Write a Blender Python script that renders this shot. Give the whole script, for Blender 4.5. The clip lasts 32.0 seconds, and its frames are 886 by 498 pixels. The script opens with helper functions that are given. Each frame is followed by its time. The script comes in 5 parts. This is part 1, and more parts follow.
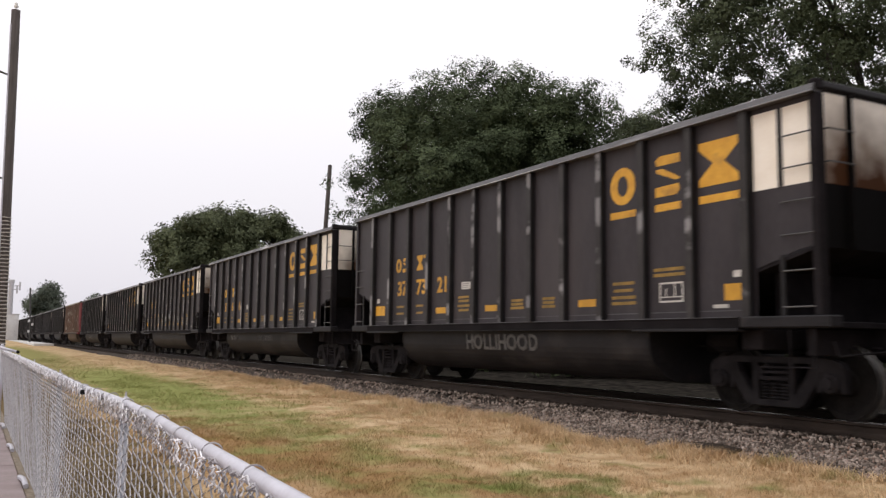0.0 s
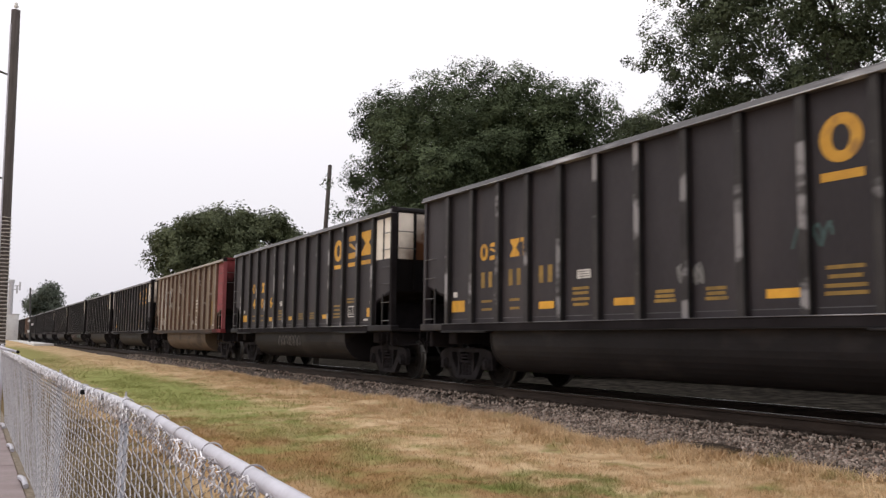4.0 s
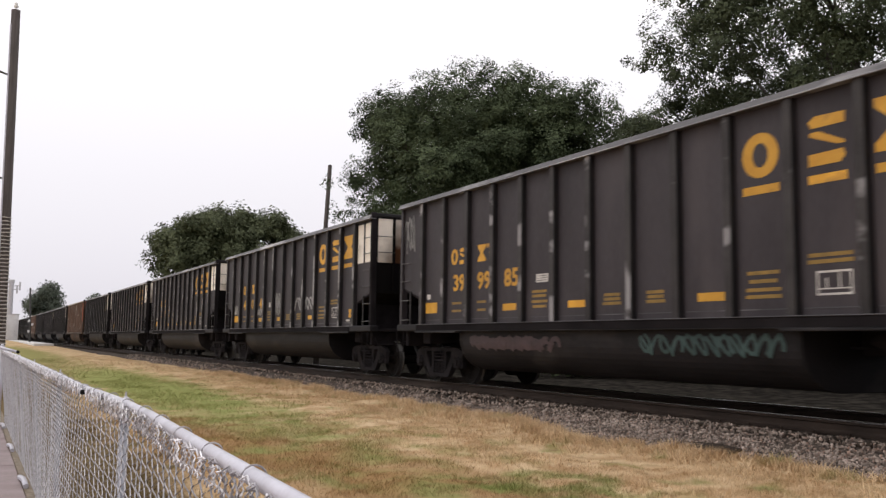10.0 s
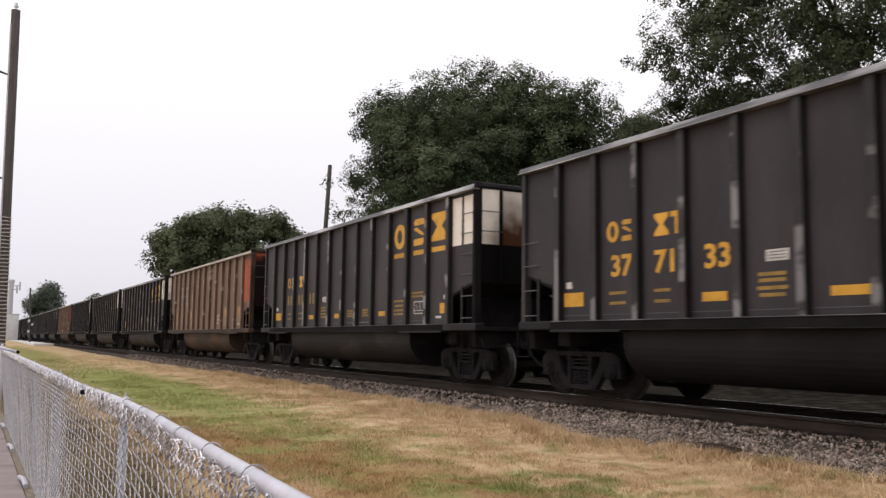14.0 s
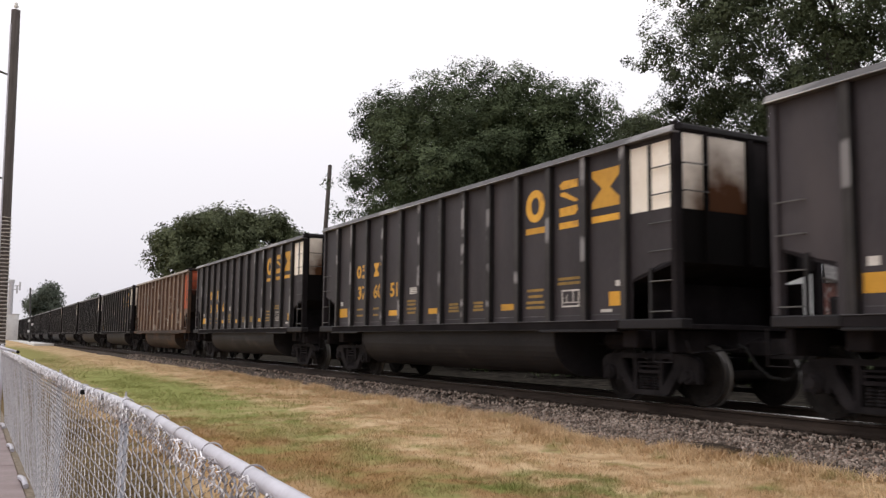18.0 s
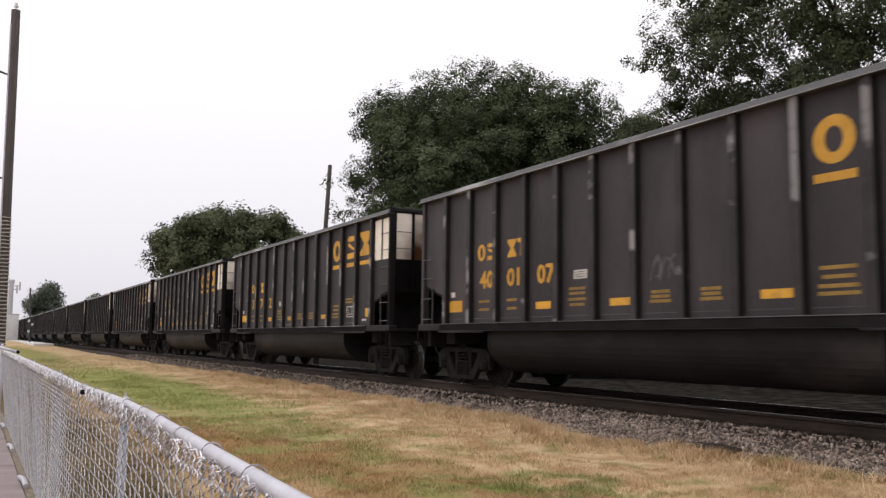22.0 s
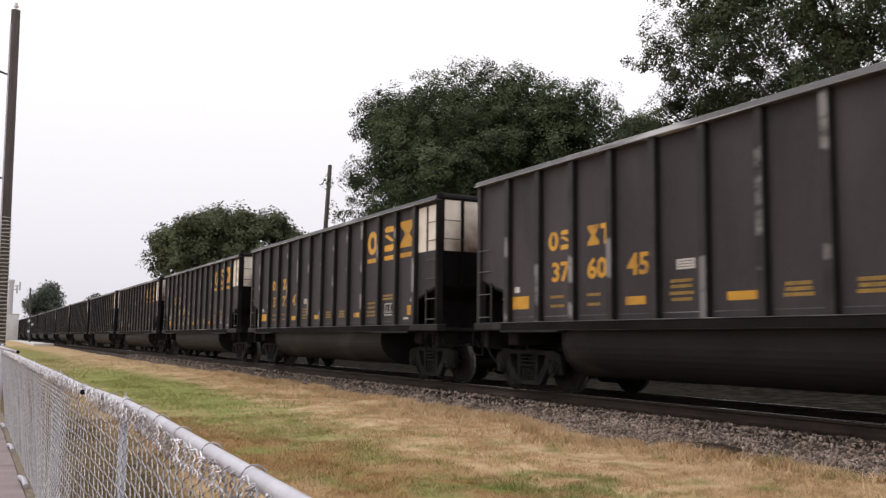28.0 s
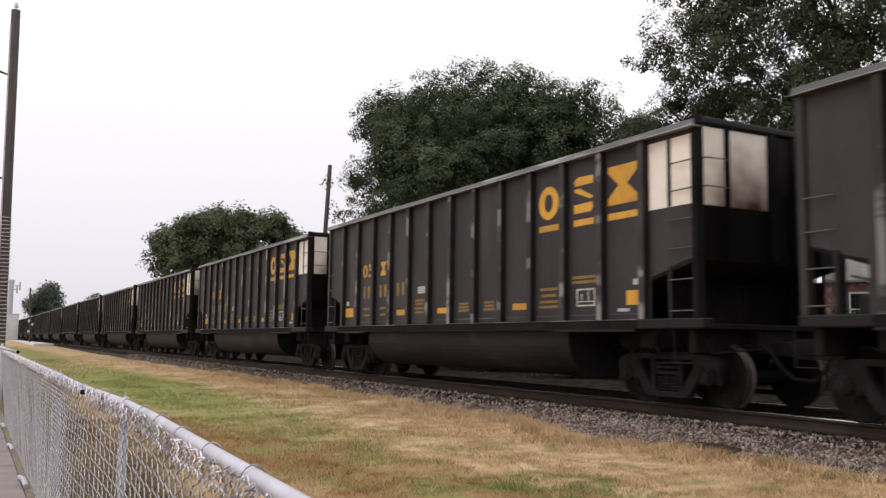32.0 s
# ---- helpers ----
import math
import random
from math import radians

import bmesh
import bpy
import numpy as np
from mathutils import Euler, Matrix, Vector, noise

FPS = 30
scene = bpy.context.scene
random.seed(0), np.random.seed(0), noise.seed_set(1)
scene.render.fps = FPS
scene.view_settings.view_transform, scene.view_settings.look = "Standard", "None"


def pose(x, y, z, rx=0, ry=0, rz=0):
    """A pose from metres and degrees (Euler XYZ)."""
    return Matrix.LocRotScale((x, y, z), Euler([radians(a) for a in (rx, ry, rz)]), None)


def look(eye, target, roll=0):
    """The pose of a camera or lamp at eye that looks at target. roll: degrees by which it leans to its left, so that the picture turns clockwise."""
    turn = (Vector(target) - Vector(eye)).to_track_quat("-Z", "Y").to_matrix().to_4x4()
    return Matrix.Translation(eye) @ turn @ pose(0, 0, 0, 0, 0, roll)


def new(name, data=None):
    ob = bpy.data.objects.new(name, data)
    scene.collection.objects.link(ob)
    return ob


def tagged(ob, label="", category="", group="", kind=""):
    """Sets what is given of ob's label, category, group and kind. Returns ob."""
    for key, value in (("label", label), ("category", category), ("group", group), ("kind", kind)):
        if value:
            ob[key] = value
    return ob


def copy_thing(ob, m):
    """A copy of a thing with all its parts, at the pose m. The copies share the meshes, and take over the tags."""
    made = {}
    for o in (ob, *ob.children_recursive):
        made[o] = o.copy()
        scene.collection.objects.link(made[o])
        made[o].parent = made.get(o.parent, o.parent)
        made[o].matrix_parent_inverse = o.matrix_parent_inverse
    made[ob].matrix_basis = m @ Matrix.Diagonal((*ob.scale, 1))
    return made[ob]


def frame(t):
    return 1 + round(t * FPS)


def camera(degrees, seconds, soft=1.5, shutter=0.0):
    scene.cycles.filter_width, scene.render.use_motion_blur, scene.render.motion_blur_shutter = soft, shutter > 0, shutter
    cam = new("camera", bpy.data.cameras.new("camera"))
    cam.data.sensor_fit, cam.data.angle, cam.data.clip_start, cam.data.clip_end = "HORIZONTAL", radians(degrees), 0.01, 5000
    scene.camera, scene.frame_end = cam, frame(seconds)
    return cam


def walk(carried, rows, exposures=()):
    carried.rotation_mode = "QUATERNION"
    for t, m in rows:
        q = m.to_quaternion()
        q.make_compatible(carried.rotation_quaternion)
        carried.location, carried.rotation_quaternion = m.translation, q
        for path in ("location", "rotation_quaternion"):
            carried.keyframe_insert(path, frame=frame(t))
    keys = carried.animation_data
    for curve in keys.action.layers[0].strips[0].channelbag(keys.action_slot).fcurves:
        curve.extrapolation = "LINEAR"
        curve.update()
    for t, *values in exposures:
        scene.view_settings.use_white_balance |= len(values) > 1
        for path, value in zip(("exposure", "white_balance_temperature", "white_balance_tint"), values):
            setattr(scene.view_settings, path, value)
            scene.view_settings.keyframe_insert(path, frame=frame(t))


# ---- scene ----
# camera on a tripod behind a chain-link fence; x runs across the track, y along it, z up
EYE = (0.0, 0.0, 1.47)
AIM = (0.47026094, 0.87634956, 1.47 + 0.10424063)
cam = camera(53.66, 32.0, soft=1.35, shutter=0.17)
walk(cam, [(0.0, look(EYE, AIM, 0.7285)), (32.0, look(EYE, AIM, 0.7285))], exposures=((0.0, 0.05), (32.0, 0.05)))

# overcast sky: a cloud sheet that greys the blue, and a very soft sun
SUN_ELEV, SUN_AZ = 55.0, 300.0
world = bpy.data.worlds.new("overcast")
scene.world = world
world.use_nodes = True
wn, wl = world.node_tree.nodes, world.node_tree.links
wn.clear()
sky = wn.new("ShaderNodeTexSky")
sky.sky_type, sky.sun_disc = "NISHITA", False
sky.sun_elevation, sky.sun_rotation = radians(SUN_ELEV), radians(SUN_AZ)
sky.dust_density, sky.air_density = 4.0, 1.5
grey = wn.new("ShaderNodeHueSaturation")
grey.inputs["Saturation"].default_value = 0.10
cloud = wn.new("ShaderNodeMix")
cloud.data_type = "RGBA"
cloud.inputs["Factor"].default_value = 0.8
cloud.inputs["A"].default_value = (11, 11, 11, 1)
# the cloud sheet is a little duller towards the horizon
wc, wz, wr, wm = wn.new("ShaderNodeTexCoord"), wn.new("ShaderNodeSeparateXYZ"), wn.new("ShaderNodeMapRange"), wn.new("ShaderNodeMix")
wr.inputs["From Min"].default_value, wr.inputs["From Max"].default_value = 0.0, 0.42
wm.data_type = "RGBA"
wm.inputs["A"].default_value, wm.inputs["B"].default_value = (7.9, 7.6, 8.3, 1), (11.6, 11.3, 11.7, 1)
wl.new(wc.outputs["Generated"], wz.inputs[0])
wl.new(wz.outputs["Z"], wr.inputs["Value"])
wl.new(wr.outputs[0], wm.inputs["Factor"])
wl.new(wm.outputs["Result"], cloud.inputs["B"])
out_sky, back = wn.new("ShaderNodeOutputWorld"), wn.new("ShaderNodeBackground")
back.inputs["Strength"].default_value = 0.110
wl.new(sky.outputs[0], grey.inputs["Color"])
wl.new(grey.outputs[0], cloud.inputs["A"])
wl.new(cloud.outputs["Result"], back.inputs["Color"])
wl.new(back.outputs[0], out_sky.inputs[0])
sun = new("sun", bpy.data.lights.new("sun", "SUN"))
sun.data.energy, sun.data.angle, sun.data.color = 0.7, radians(25), (1.0, 0.97, 0.93)
se, sa = radians(SUN_ELEV), radians(SUN_AZ)
sun.matrix_world = look((0, 0, 60), (-60 * math.cos(se) * math.sin(sa), -60 * math.cos(se) * math.cos(sa), 60 - 60 * math.sin(se)))


# ---- materials ----
def material(name, a, b, scale=4.0, rough=0.7, metal=0.0, stretch=(1, 1, 1), fine=60.0, bump=0.15, third=None, third_at=0.62,
             third_scale=1.2, vary=0.0, island=0.0, third_stretch=None, third_soft=0.08, spec=0.4):
    """Two tones mixed by coarse and fine noise, an optional third tone in patches, and fine relief."""
    m = bpy.data.materials.new(name)
    m.use_nodes = True
    n, l = m.node_tree.nodes, m.node_tree.links
    bsdf = n["Principled BSDF"]
    bsdf.inputs["Roughness"].default_value, bsdf.inputs["Metallic"].default_value = rough, metal
    bsdf.inputs["Specular IOR Level"].default_value = spec
    co, mp = n.new("ShaderNodeTexCoord"), n.new("ShaderNodeMapping")
    mp.inputs["Scale"].default_value = stretch
    info = n.new("ShaderNodeObjectInfo")
    off = n.new("ShaderNodeVectorMath")
    off.operation = "SCALE"
    off.inputs[0].default_value = (17.0, 31.0, 23.0)
    l.new(info.outputs["Random"], off.inputs["Scale"])
    add = n.new("ShaderNodeVectorMath")
    add.operation = "ADD"
    l.new(co.outputs["Object"], add.inputs[0])
    if vary:
        l.new(off.outputs[0], add.inputs[1])
    l.new(add.outputs[0], mp.inputs["Vector"])
    c1, c2 = n.new("ShaderNodeTexNoise"), n.new("ShaderNodeTexNoise")
    c1.inputs["Scale"].default_value, c1.inputs["Detail"].default_value = scale, 5
    c2.inputs["Scale"].default_value, c2.inputs["Detail"].default_value = fine, 3
    l.new(mp.outputs[0], c1.inputs["Vector"])
    l.new(mp.outputs[0], c2.inputs["Vector"])
    both = n.new("ShaderNodeMath")
    both.operation = "MULTIPLY_ADD"
    both.inputs[1].default_value = 0.4
    l.new(c2.outputs["Fac"], both.inputs[0])
    l.new(c1.outputs["Fac"], both.inputs[2])
    ramp = n.new("ShaderNodeMapRange")
    ramp.inputs["From Min"].default_value, ramp.inputs["From Max"].default_value = 0.48, 0.92
    l.new(both.outputs[0], ramp.inputs["Value"])
    mix = n.new("ShaderNodeMix")
    mix.data_type = "RGBA"
    mix.inputs["A"].default_value, mix.inputs["B"].default_value = (*a, 1), (*b, 1)
    l.new(ramp.outputs[0], mix.inputs["Factor"])
    colour = mix.outputs["Result"]
    if third:
        c3, m3 = n.new("ShaderNodeTexNoise"), n.new("ShaderNodeMapping")
        m3.inputs["Scale"].default_value = third_stretch or stretch
        c3.inputs["Scale"].default_value, c3.inputs["Detail"].default_value = third_scale, 4
        l.new(add.outputs[0], m3.inputs["Vector"])
        l.new(m3.outputs[0], c3.inputs["Vector"])
        r3 = n.new("ShaderNodeMapRange")
        r3.inputs["From Min"].default_value, r3.inputs["From Max"].default_value = third_at - third_soft, third_at + third_soft
        l.new(c3.outputs["Fac"], r3.inputs["Value"])
        x3 = n.new("ShaderNodeMix")
        x3.data_type = "RGBA"
        x3.inputs["B"].default_value = (*third, 1)
        l.new(r3.outputs[0], x3.inputs["Factor"])
        l.new(colour, x3.inputs["A"])
        colour = x3.outputs["Result"]
    if vary or island:
        hs = n.new("ShaderNodeHueSaturation")
        rr = n.new("ShaderNodeMapRange")
        k = vary or island
        rr.inputs["To Min"].default_value, rr.inputs["To Max"].default_value = 1 - k, 1 + k
        if island:
            geo = n.new("ShaderNodeNewGeometry")
            l.new(geo.outputs["Random Per Island"], rr.inputs["Value"])
        else:
            l.new(info.outputs["Random"], rr.inputs["Value"])
        l.new(rr.outputs[0], hs.inputs["Value"])
        l.new(colour, hs.inputs["Color"])
        colour = hs.outputs[0]
    l.new(colour, bsdf.inputs["Base Color"])
    if bump:
        bp = n.new("ShaderNodeBump")
        bp.inputs["Strength"].default_value, bp.inputs["Distance"].default_value = bump, 0.01
        l.new(both.outputs[0], bp.inputs["Height"])
        l.new(bp.outputs[0], bsdf.inputs["Normal"])
    return m


def end_panel_material(name, a, stain, size=0.5, low=2.72):
    """Pale reflective paint burnt and rusted by a stain that spreads from the middle of the car's end."""
    m = material(name, a, tuple(c * 0.86 for c in a), 3.0, 0.8, bump=0.05, spec=0.06, third=(0.74 * a[0], 0.68 * a[1], 0.60 * a[2]), third_at=0.66, third_scale=1.4)
    n, l = m.node_tree.nodes, m.node_tree.links
    bsdf = n["Principled BSDF"]
    was = bsdf.inputs["Base Color"].links[0].from_socket
    co, sub, ln = n.new("ShaderNodeTexCoord"), n.new("ShaderNodeVectorMath"), n.new("ShaderNodeVectorMath")
    sub.operation, ln.operation = "SUBTRACT", "LENGTH"
    sub.inputs[1].default_value = (-0.66, -7.28, low)
    nz = n.new("ShaderNodeTexNoise")
    nz.inputs["Scale"].default_value, nz.inputs["Detail"].default_value = 2.2, 4
    l.new(co.outputs["Object"], sub.inputs[0])
    l.new(co.outputs["Object"], nz.inputs["Vector"])
    l.new(sub.outputs[0], ln.inputs[0])
    inf = n.new("ShaderNodeObjectInfo")
    sz = n.new("ShaderNodeMath")
    sz.operation, sz.inputs[1].default_value = "MULTIPLY_ADD", 0.65
    grow = n.new("ShaderNodeMath")
    grow.operation, grow.inputs[1].default_value = "ADD", size
    l.new(inf.outputs["Random"], sz.inputs[0])
    l.new(nz.outputs["Fac"], grow.inputs[0])
    l.new(grow.outputs[0], sz.inputs[2])
    df = n.new("ShaderNodeMath")
    df.operation = "SUBTRACT"
    l.new(sz.outputs[0], df.inputs[0])
    l.new(ln.outputs["Value"], df.inputs[1])
    mr = n.new("ShaderNodeMapRange")
    mr.inputs["From Min"].default_value, mr.inputs["From Max"].default_value = -0.46, 0.44
    l.new(df.outputs[0], mr.inputs["Value"])
    mx = n.new("ShaderNodeMix")
    mx.data_type = "RGBA"
    mx.inputs["B"].default_value = (*stain, 1)
    l.new(mr.outputs[0], mx.inputs["Factor"])
    l.new(was, mx.inputs["A"])
    l.new(mx.outputs["Result"], bsdf.inputs["Base Color"])
    return m


def leaf_material(name, a, b):
    m = material(name, a, b, 0.35, 0.6, fine=3.0, bump=0.0, island=0.12, spec=0.08)
    bsdf = m.node_tree.nodes["Principled BSDF"]
    bsdf.inputs["Subsurface Weight"].default_value = 0.0
    return m


M = {}
M["black"] = material("sooty_black_paint", (0.0245, 0.0202, 0.0226), (0.0455, 0.0388, 0.0425), 1.1, 0.55, stretch=(1, 1, 0.35), fine=22, bump=0.05, spec=0.22,
                      third=(0.056, 0.0465, 0.0485), third_at=0.62, third_scale=0.7, vary=0.14)
# near-black so post flanks read as shaded; sooty black on other parts
M["black_post"] = material("soot_and_shade_black_post", (0.0075, 0.0065, 0.0070), (0.0165, 0.0142, 0.0150), 2.0, 0.55, fine=30, bump=0.05, spec=0.22,
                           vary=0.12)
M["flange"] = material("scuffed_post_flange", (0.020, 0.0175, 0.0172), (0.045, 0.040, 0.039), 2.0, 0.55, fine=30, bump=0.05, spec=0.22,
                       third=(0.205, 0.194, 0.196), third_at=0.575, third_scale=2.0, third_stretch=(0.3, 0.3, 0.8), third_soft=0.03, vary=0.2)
M["soot"] = material("coal_sooted_end", (0.0105, 0.0092, 0.0099), (0.0215, 0.0187, 0.0200), 1.5, 0.9, fine=25, bump=0.08, vary=0.15, spec=0.03)
M["black_rim"] = material("worn_grey_rim", (0.036, 0.0335, 0.036), (0.076, 0.071, 0.075), 1.6, 0.5, fine=25, bump=0.08, stretch=(1, 0.4, 1),
                          third=(0.26, 0.25, 0.25), third_at=0.66, third_scale=1.3, vary=0.15)
# bright patches put highlights into the dusty chord's colour
M["chord"] = material("dusty_highlit_top_chord", (0.048, 0.045, 0.048), (0.100, 0.094, 0.099), 1.4, 0.5, fine=25, bump=0.08, stretch=(1, 0.3, 1),
                      third=(0.34, 0.33, 0.335), third_at=0.59, third_scale=0.8, third_stretch=(1, 0.5, 3), third_soft=0.06, vary=0.25)
# paler iron: the light on the lower rungs is in its colour
M["rung"] = material("pale_lit_iron", (0.060, 0.056, 0.055), (0.11, 0.104, 0.10), 6.0, 0.5, fine=40, bump=0.05)
M["brick"] = material("faded_red_brick", (0.24, 0.105, 0.085), (0.36, 0.19, 0.16), 6.0, 0.9, fine=40, bump=0.2, third=(0.45, 0.36, 0.33), third_at=0.6, third_scale=3.0)
M["window_glass"] = material("dark_window_glass", (0.012, 0.013, 0.015), (0.02, 0.021, 0.023), 1.0, 0.08, bump=0.0, spec=0.5)
# tone lifted so that the worn edge carries a painted highlight
M["rim_edge"] = material("rubbed_highlit_edge", (0.13, 0.125, 0.128), (0.30, 0.29, 0.295), 2.0, 0.4, metal=0.2, fine=25, bump=0.05, stretch=(1, 0.5, 1),
                         third=(0.55, 0.54, 0.54), third_at=0.60, third_scale=0.9, vary=0.15)
M["grime"] = material("greasy_black_iron", (0.0135, 0.0118, 0.0128), (0.027, 0.0235, 0.0256), 3.0, 0.85, fine=40, bump=0.15, vary=0.1, spec=0.03)
M["truck"] = material("dusty_cast_steel", (0.012, 0.0106, 0.0114), (0.028, 0.0248, 0.0262), 3.5, 0.8, fine=40, bump=0.2, vary=0.15, spec=0.05)
M["wheel"] = material("worn_wheel_steel", (0.010, 0.0088, 0.0084), (0.022, 0.0192, 0.0178), 4.0, 0.75, metal=0.0, fine=30, bump=0.1, spec=0.04)
M["tread"] = material("worn_wheel_tread", (0.07, 0.066, 0.062), (0.13, 0.122, 0.115), 8.0, 0.45, metal=0.6, bump=0.03)
M["tub"] = material("dusty_black_belly", (0.0105, 0.0095, 0.0104), (0.0225, 0.0204, 0.0220), 1.0, 0.6, stretch=(1, 0.7, 1.6), fine=18, bump=0.08, spec=0.14,
                    third=(0.047, 0.041, 0.040), third_at=0.66, third_scale=0.8, vary=0.2)
M["brown"] = material("dusty_brown_paint", (0.125, 0.071, 0.046), (0.180, 0.109, 0.074), 0.9, 0.65, stretch=(1, 1, 0.4), fine=20, bump=0.06,
                      third=(0.085, 0.050, 0.034), third_at=0.58, third_scale=0.8, third_stretch=(1, 1, 0.3), vary=0.12)
M["tan"] = material("dusty_tan_paint", (0.122, 0.086, 0.056), (0.178, 0.129, 0.088), 0.9, 0.65, stretch=(1, 1, 0.4), fine=20, bump=0.06,
                    third=(0.090, 0.060, 0.040), third_at=0.58, third_scale=0.8, vary=0.12)
# rusty tone, dark enough to stand for shade on tan post flanks
M["tan_post"] = material("rust_and_shade_tan_post", (0.080, 0.042, 0.028), (0.140, 0.078, 0.053), 1.6, 0.6, fine=25, bump=0.06,
                         third=(0.33, 0.29, 0.25), third_at=0.64, third_scale=2.2, third_soft=0.03, vary=0.15)
M["tan_flange"] = material("pale_tan_post_flange", (0.135, 0.100, 0.072), (0.190, 0.146, 0.110), 1.6, 0.6, fine=25, bump=0.06,
                           third=(0.26, 0.215, 0.175), third_at=0.62, third_scale=1.8, third_stretch=(0.15, 0.15, 1.0), third_soft=0.05, vary=0.15)
M["rust_tub"] = material("rusty_brown_belly", (0.030, 0.021, 0.0165), (0.055, 0.039, 0.031), 0.9, 0.7, stretch=(1, 0.7, 1.6), fine=18, bump=0.08, spec=0.15,
                         third=(0.085, 0.046, 0.028), third_at=0.60, third_scale=0.9, vary=0.15)
M["tan_rim"] = material("pale_tan_rim", (0.22, 0.185, 0.15), (0.33, 0.285, 0.24), 1.6, 0.6, fine=25, bump=0.08, stretch=(1, 0.4, 1), vary=0.1)
M["tan_tub"] = material("brown_dusty_belly", (0.084, 0.060, 0.042), (0.132, 0.098, 0.071), 0.9, 0.7, stretch=(1, 0.7, 1.6), fine=18, bump=0.08, spec=0.15,
                        third=(0.06, 0.043, 0.034), third_at=0.60, third_scale=0.9, vary=0.15)
M["red_end"] = end_panel_material("faded_red_end_paint", (0.27, 0.060, 0.065), (0.012, 0.0060, 0.0058), 0.85, 2.5)
M["orange_end"] = end_panel_material("orange_end_paint", (0.53, 0.125, 0.065), (0.012, 0.009, 0.008), 0.80, 2.4)
M["red_side"] = material("faded_red_paint", (0.225, 0.066, 0.072), (0.29, 0.090, 0.096), 1.2, 0.75, fine=25, bump=0.05, spec=0.1, third=(0.16, 0.050, 0.052), third_at=0.66, third_scale=1.2)
M["orange_side"] = material("sun_faded_orange_paint", (0.36, 0.082, 0.042), (0.47, 0.125, 0.066), 1.6, 0.75, fine=25, bump=0.05, spec=0.1, third=(0.22, 0.075, 0.045), third_at=0.64, third_scale=1.4)
M["maroon"] = material("sooted_maroon_paint", (0.085, 0.017, 0.018), (0.20, 0.036, 0.040), 1.4, 0.75, fine=25, bump=0.05, spec=0.1, third=(0.018, 0.010, 0.010), third_at=0.56, third_scale=1.6)
M["white_end"] = end_panel_material("rust_stained_white_paint", (0.88, 0.80, 0.70), (0.070, 0.030, 0.014), -0.06, 2.78)
M["black_end"] = end_panel_material("sooted_black_end_paint", (0.026, 0.022, 0.023), (0.0050, 0.0043, 0.0043), 1.15, 2.2)
M["white"] = material("dusty_white_paint", (0.74, 0.655, 0.555), (0.84, 0.77, 0.68), 2.0, 0.55, fine=20, bump=0.03,
                      third=(0.50, 0.42, 0.34), third_at=0.68, third_scale=1.0, vary=0.08)
M["yellow"] = material("weathered_yellow_paint", (0.49, 0.240, 0.020), (0.62, 0.325, 0.032), 5.0, 0.55, fine=40, bump=0.03,
                       third=(0.30, 0.15, 0.03), third_at=0.66, third_scale=3.0, vary=0.18)
M["dull_yellow"] = material("faded_yellow_stencil", (0.17, 0.105, 0.024), (0.29, 0.170, 0.034), 6.0, 0.6, fine=40, bump=0.0, vary=0.15)
M["stencil"] = material("pale_stencil", (0.40, 0.37, 0.34), (0.62, 0.58, 0.54), 7.0, 0.6, fine=40, bump=0.0, vary=0.1)
M["pale_panel"] = material("bleached_pale_paint", (0.27, 0.236, 0.20), (0.36, 0.318, 0.275), 0.9, 0.65, stretch=(1, 1, 0.4), fine=20, bump=0.05)
M["patch_grey"] = material("grey_patch_paint", (0.20, 0.186, 0.175), (0.27, 0.25, 0.235), 3.0, 0.6, fine=20, bump=0.0)
M["dark_mark"] = material("dark_lettering", (0.085, 0.078, 0.074), (0.13, 0.118, 0.11), 5.0, 0.6, bump=0.0)
M["tan_patch"] = material("pale_tan_patch", (0.185, 0.128, 0.080), (0.235, 0.168, 0.110), 2.0, 0.65, fine=20, bump=0.03)
M["orange_patch"] = material("faded_orange_patch", (0.31, 0.150, 0.055), (0.39, 0.20, 0.078), 4.0, 0.6, bump=0.0)
M["spray"] = material("pale_spray_paint", (0.13, 0.125, 0.12), (0.30, 0.29, 0.28), 5.0, 0.6, bump=0.0, vary=0.3)
M["spray_fill"] = material("dusty_sprayed_fill", (0.085, 0.080, 0.073), (0.215, 0.203, 0.185), 4.0, 0.65, fine=18, bump=0.0, third=(0.045, 0.041, 0.041), third_at=0.58, third_scale=3.5, vary=0.2)
M["spray_dim"] = material("dusty_faint_spray_paint", (0.060, 0.056, 0.055), (0.13, 0.122, 0.118), 5.0, 0.6, bump=0.0, vary=0.3)
M["spray_pink"] = material("pinkish_spray_paint", (0.050, 0.033, 0.036), (0.085, 0.054, 0.058), 3.0, 0.6, bump=0.0)
M["spray_teal"] = material("teal_spray_paint", (0.032, 0.060, 0.058), (0.060, 0.105, 0.100), 3.0, 0.6, bump=0.0)
M["rail"] = material("rusty_rail_steel", (0.021, 0.0148, 0.0117), (0.047, 0.033, 0.0255), 6.0, 0.75, stretch=(1, 0.2, 1), fine=40, bump=0.15, spec=0.15)
M["rail_top"] = material("polished_rail_head", (0.30, 0.29, 0.285), (0.46, 0.45, 0.44), 3.0, 0.2, metal=0.9, stretch=(1, 0.05, 1), bump=0.0)
M["tie"] = material("creosoted_tie_wood", (0.022, 0.016, 0.012), (0.060, 0.045, 0.034), 3.0, 0.85, stretch=(0.4, 3, 3), fine=30, bump=0.5, vary=0.25, spec=0.1)
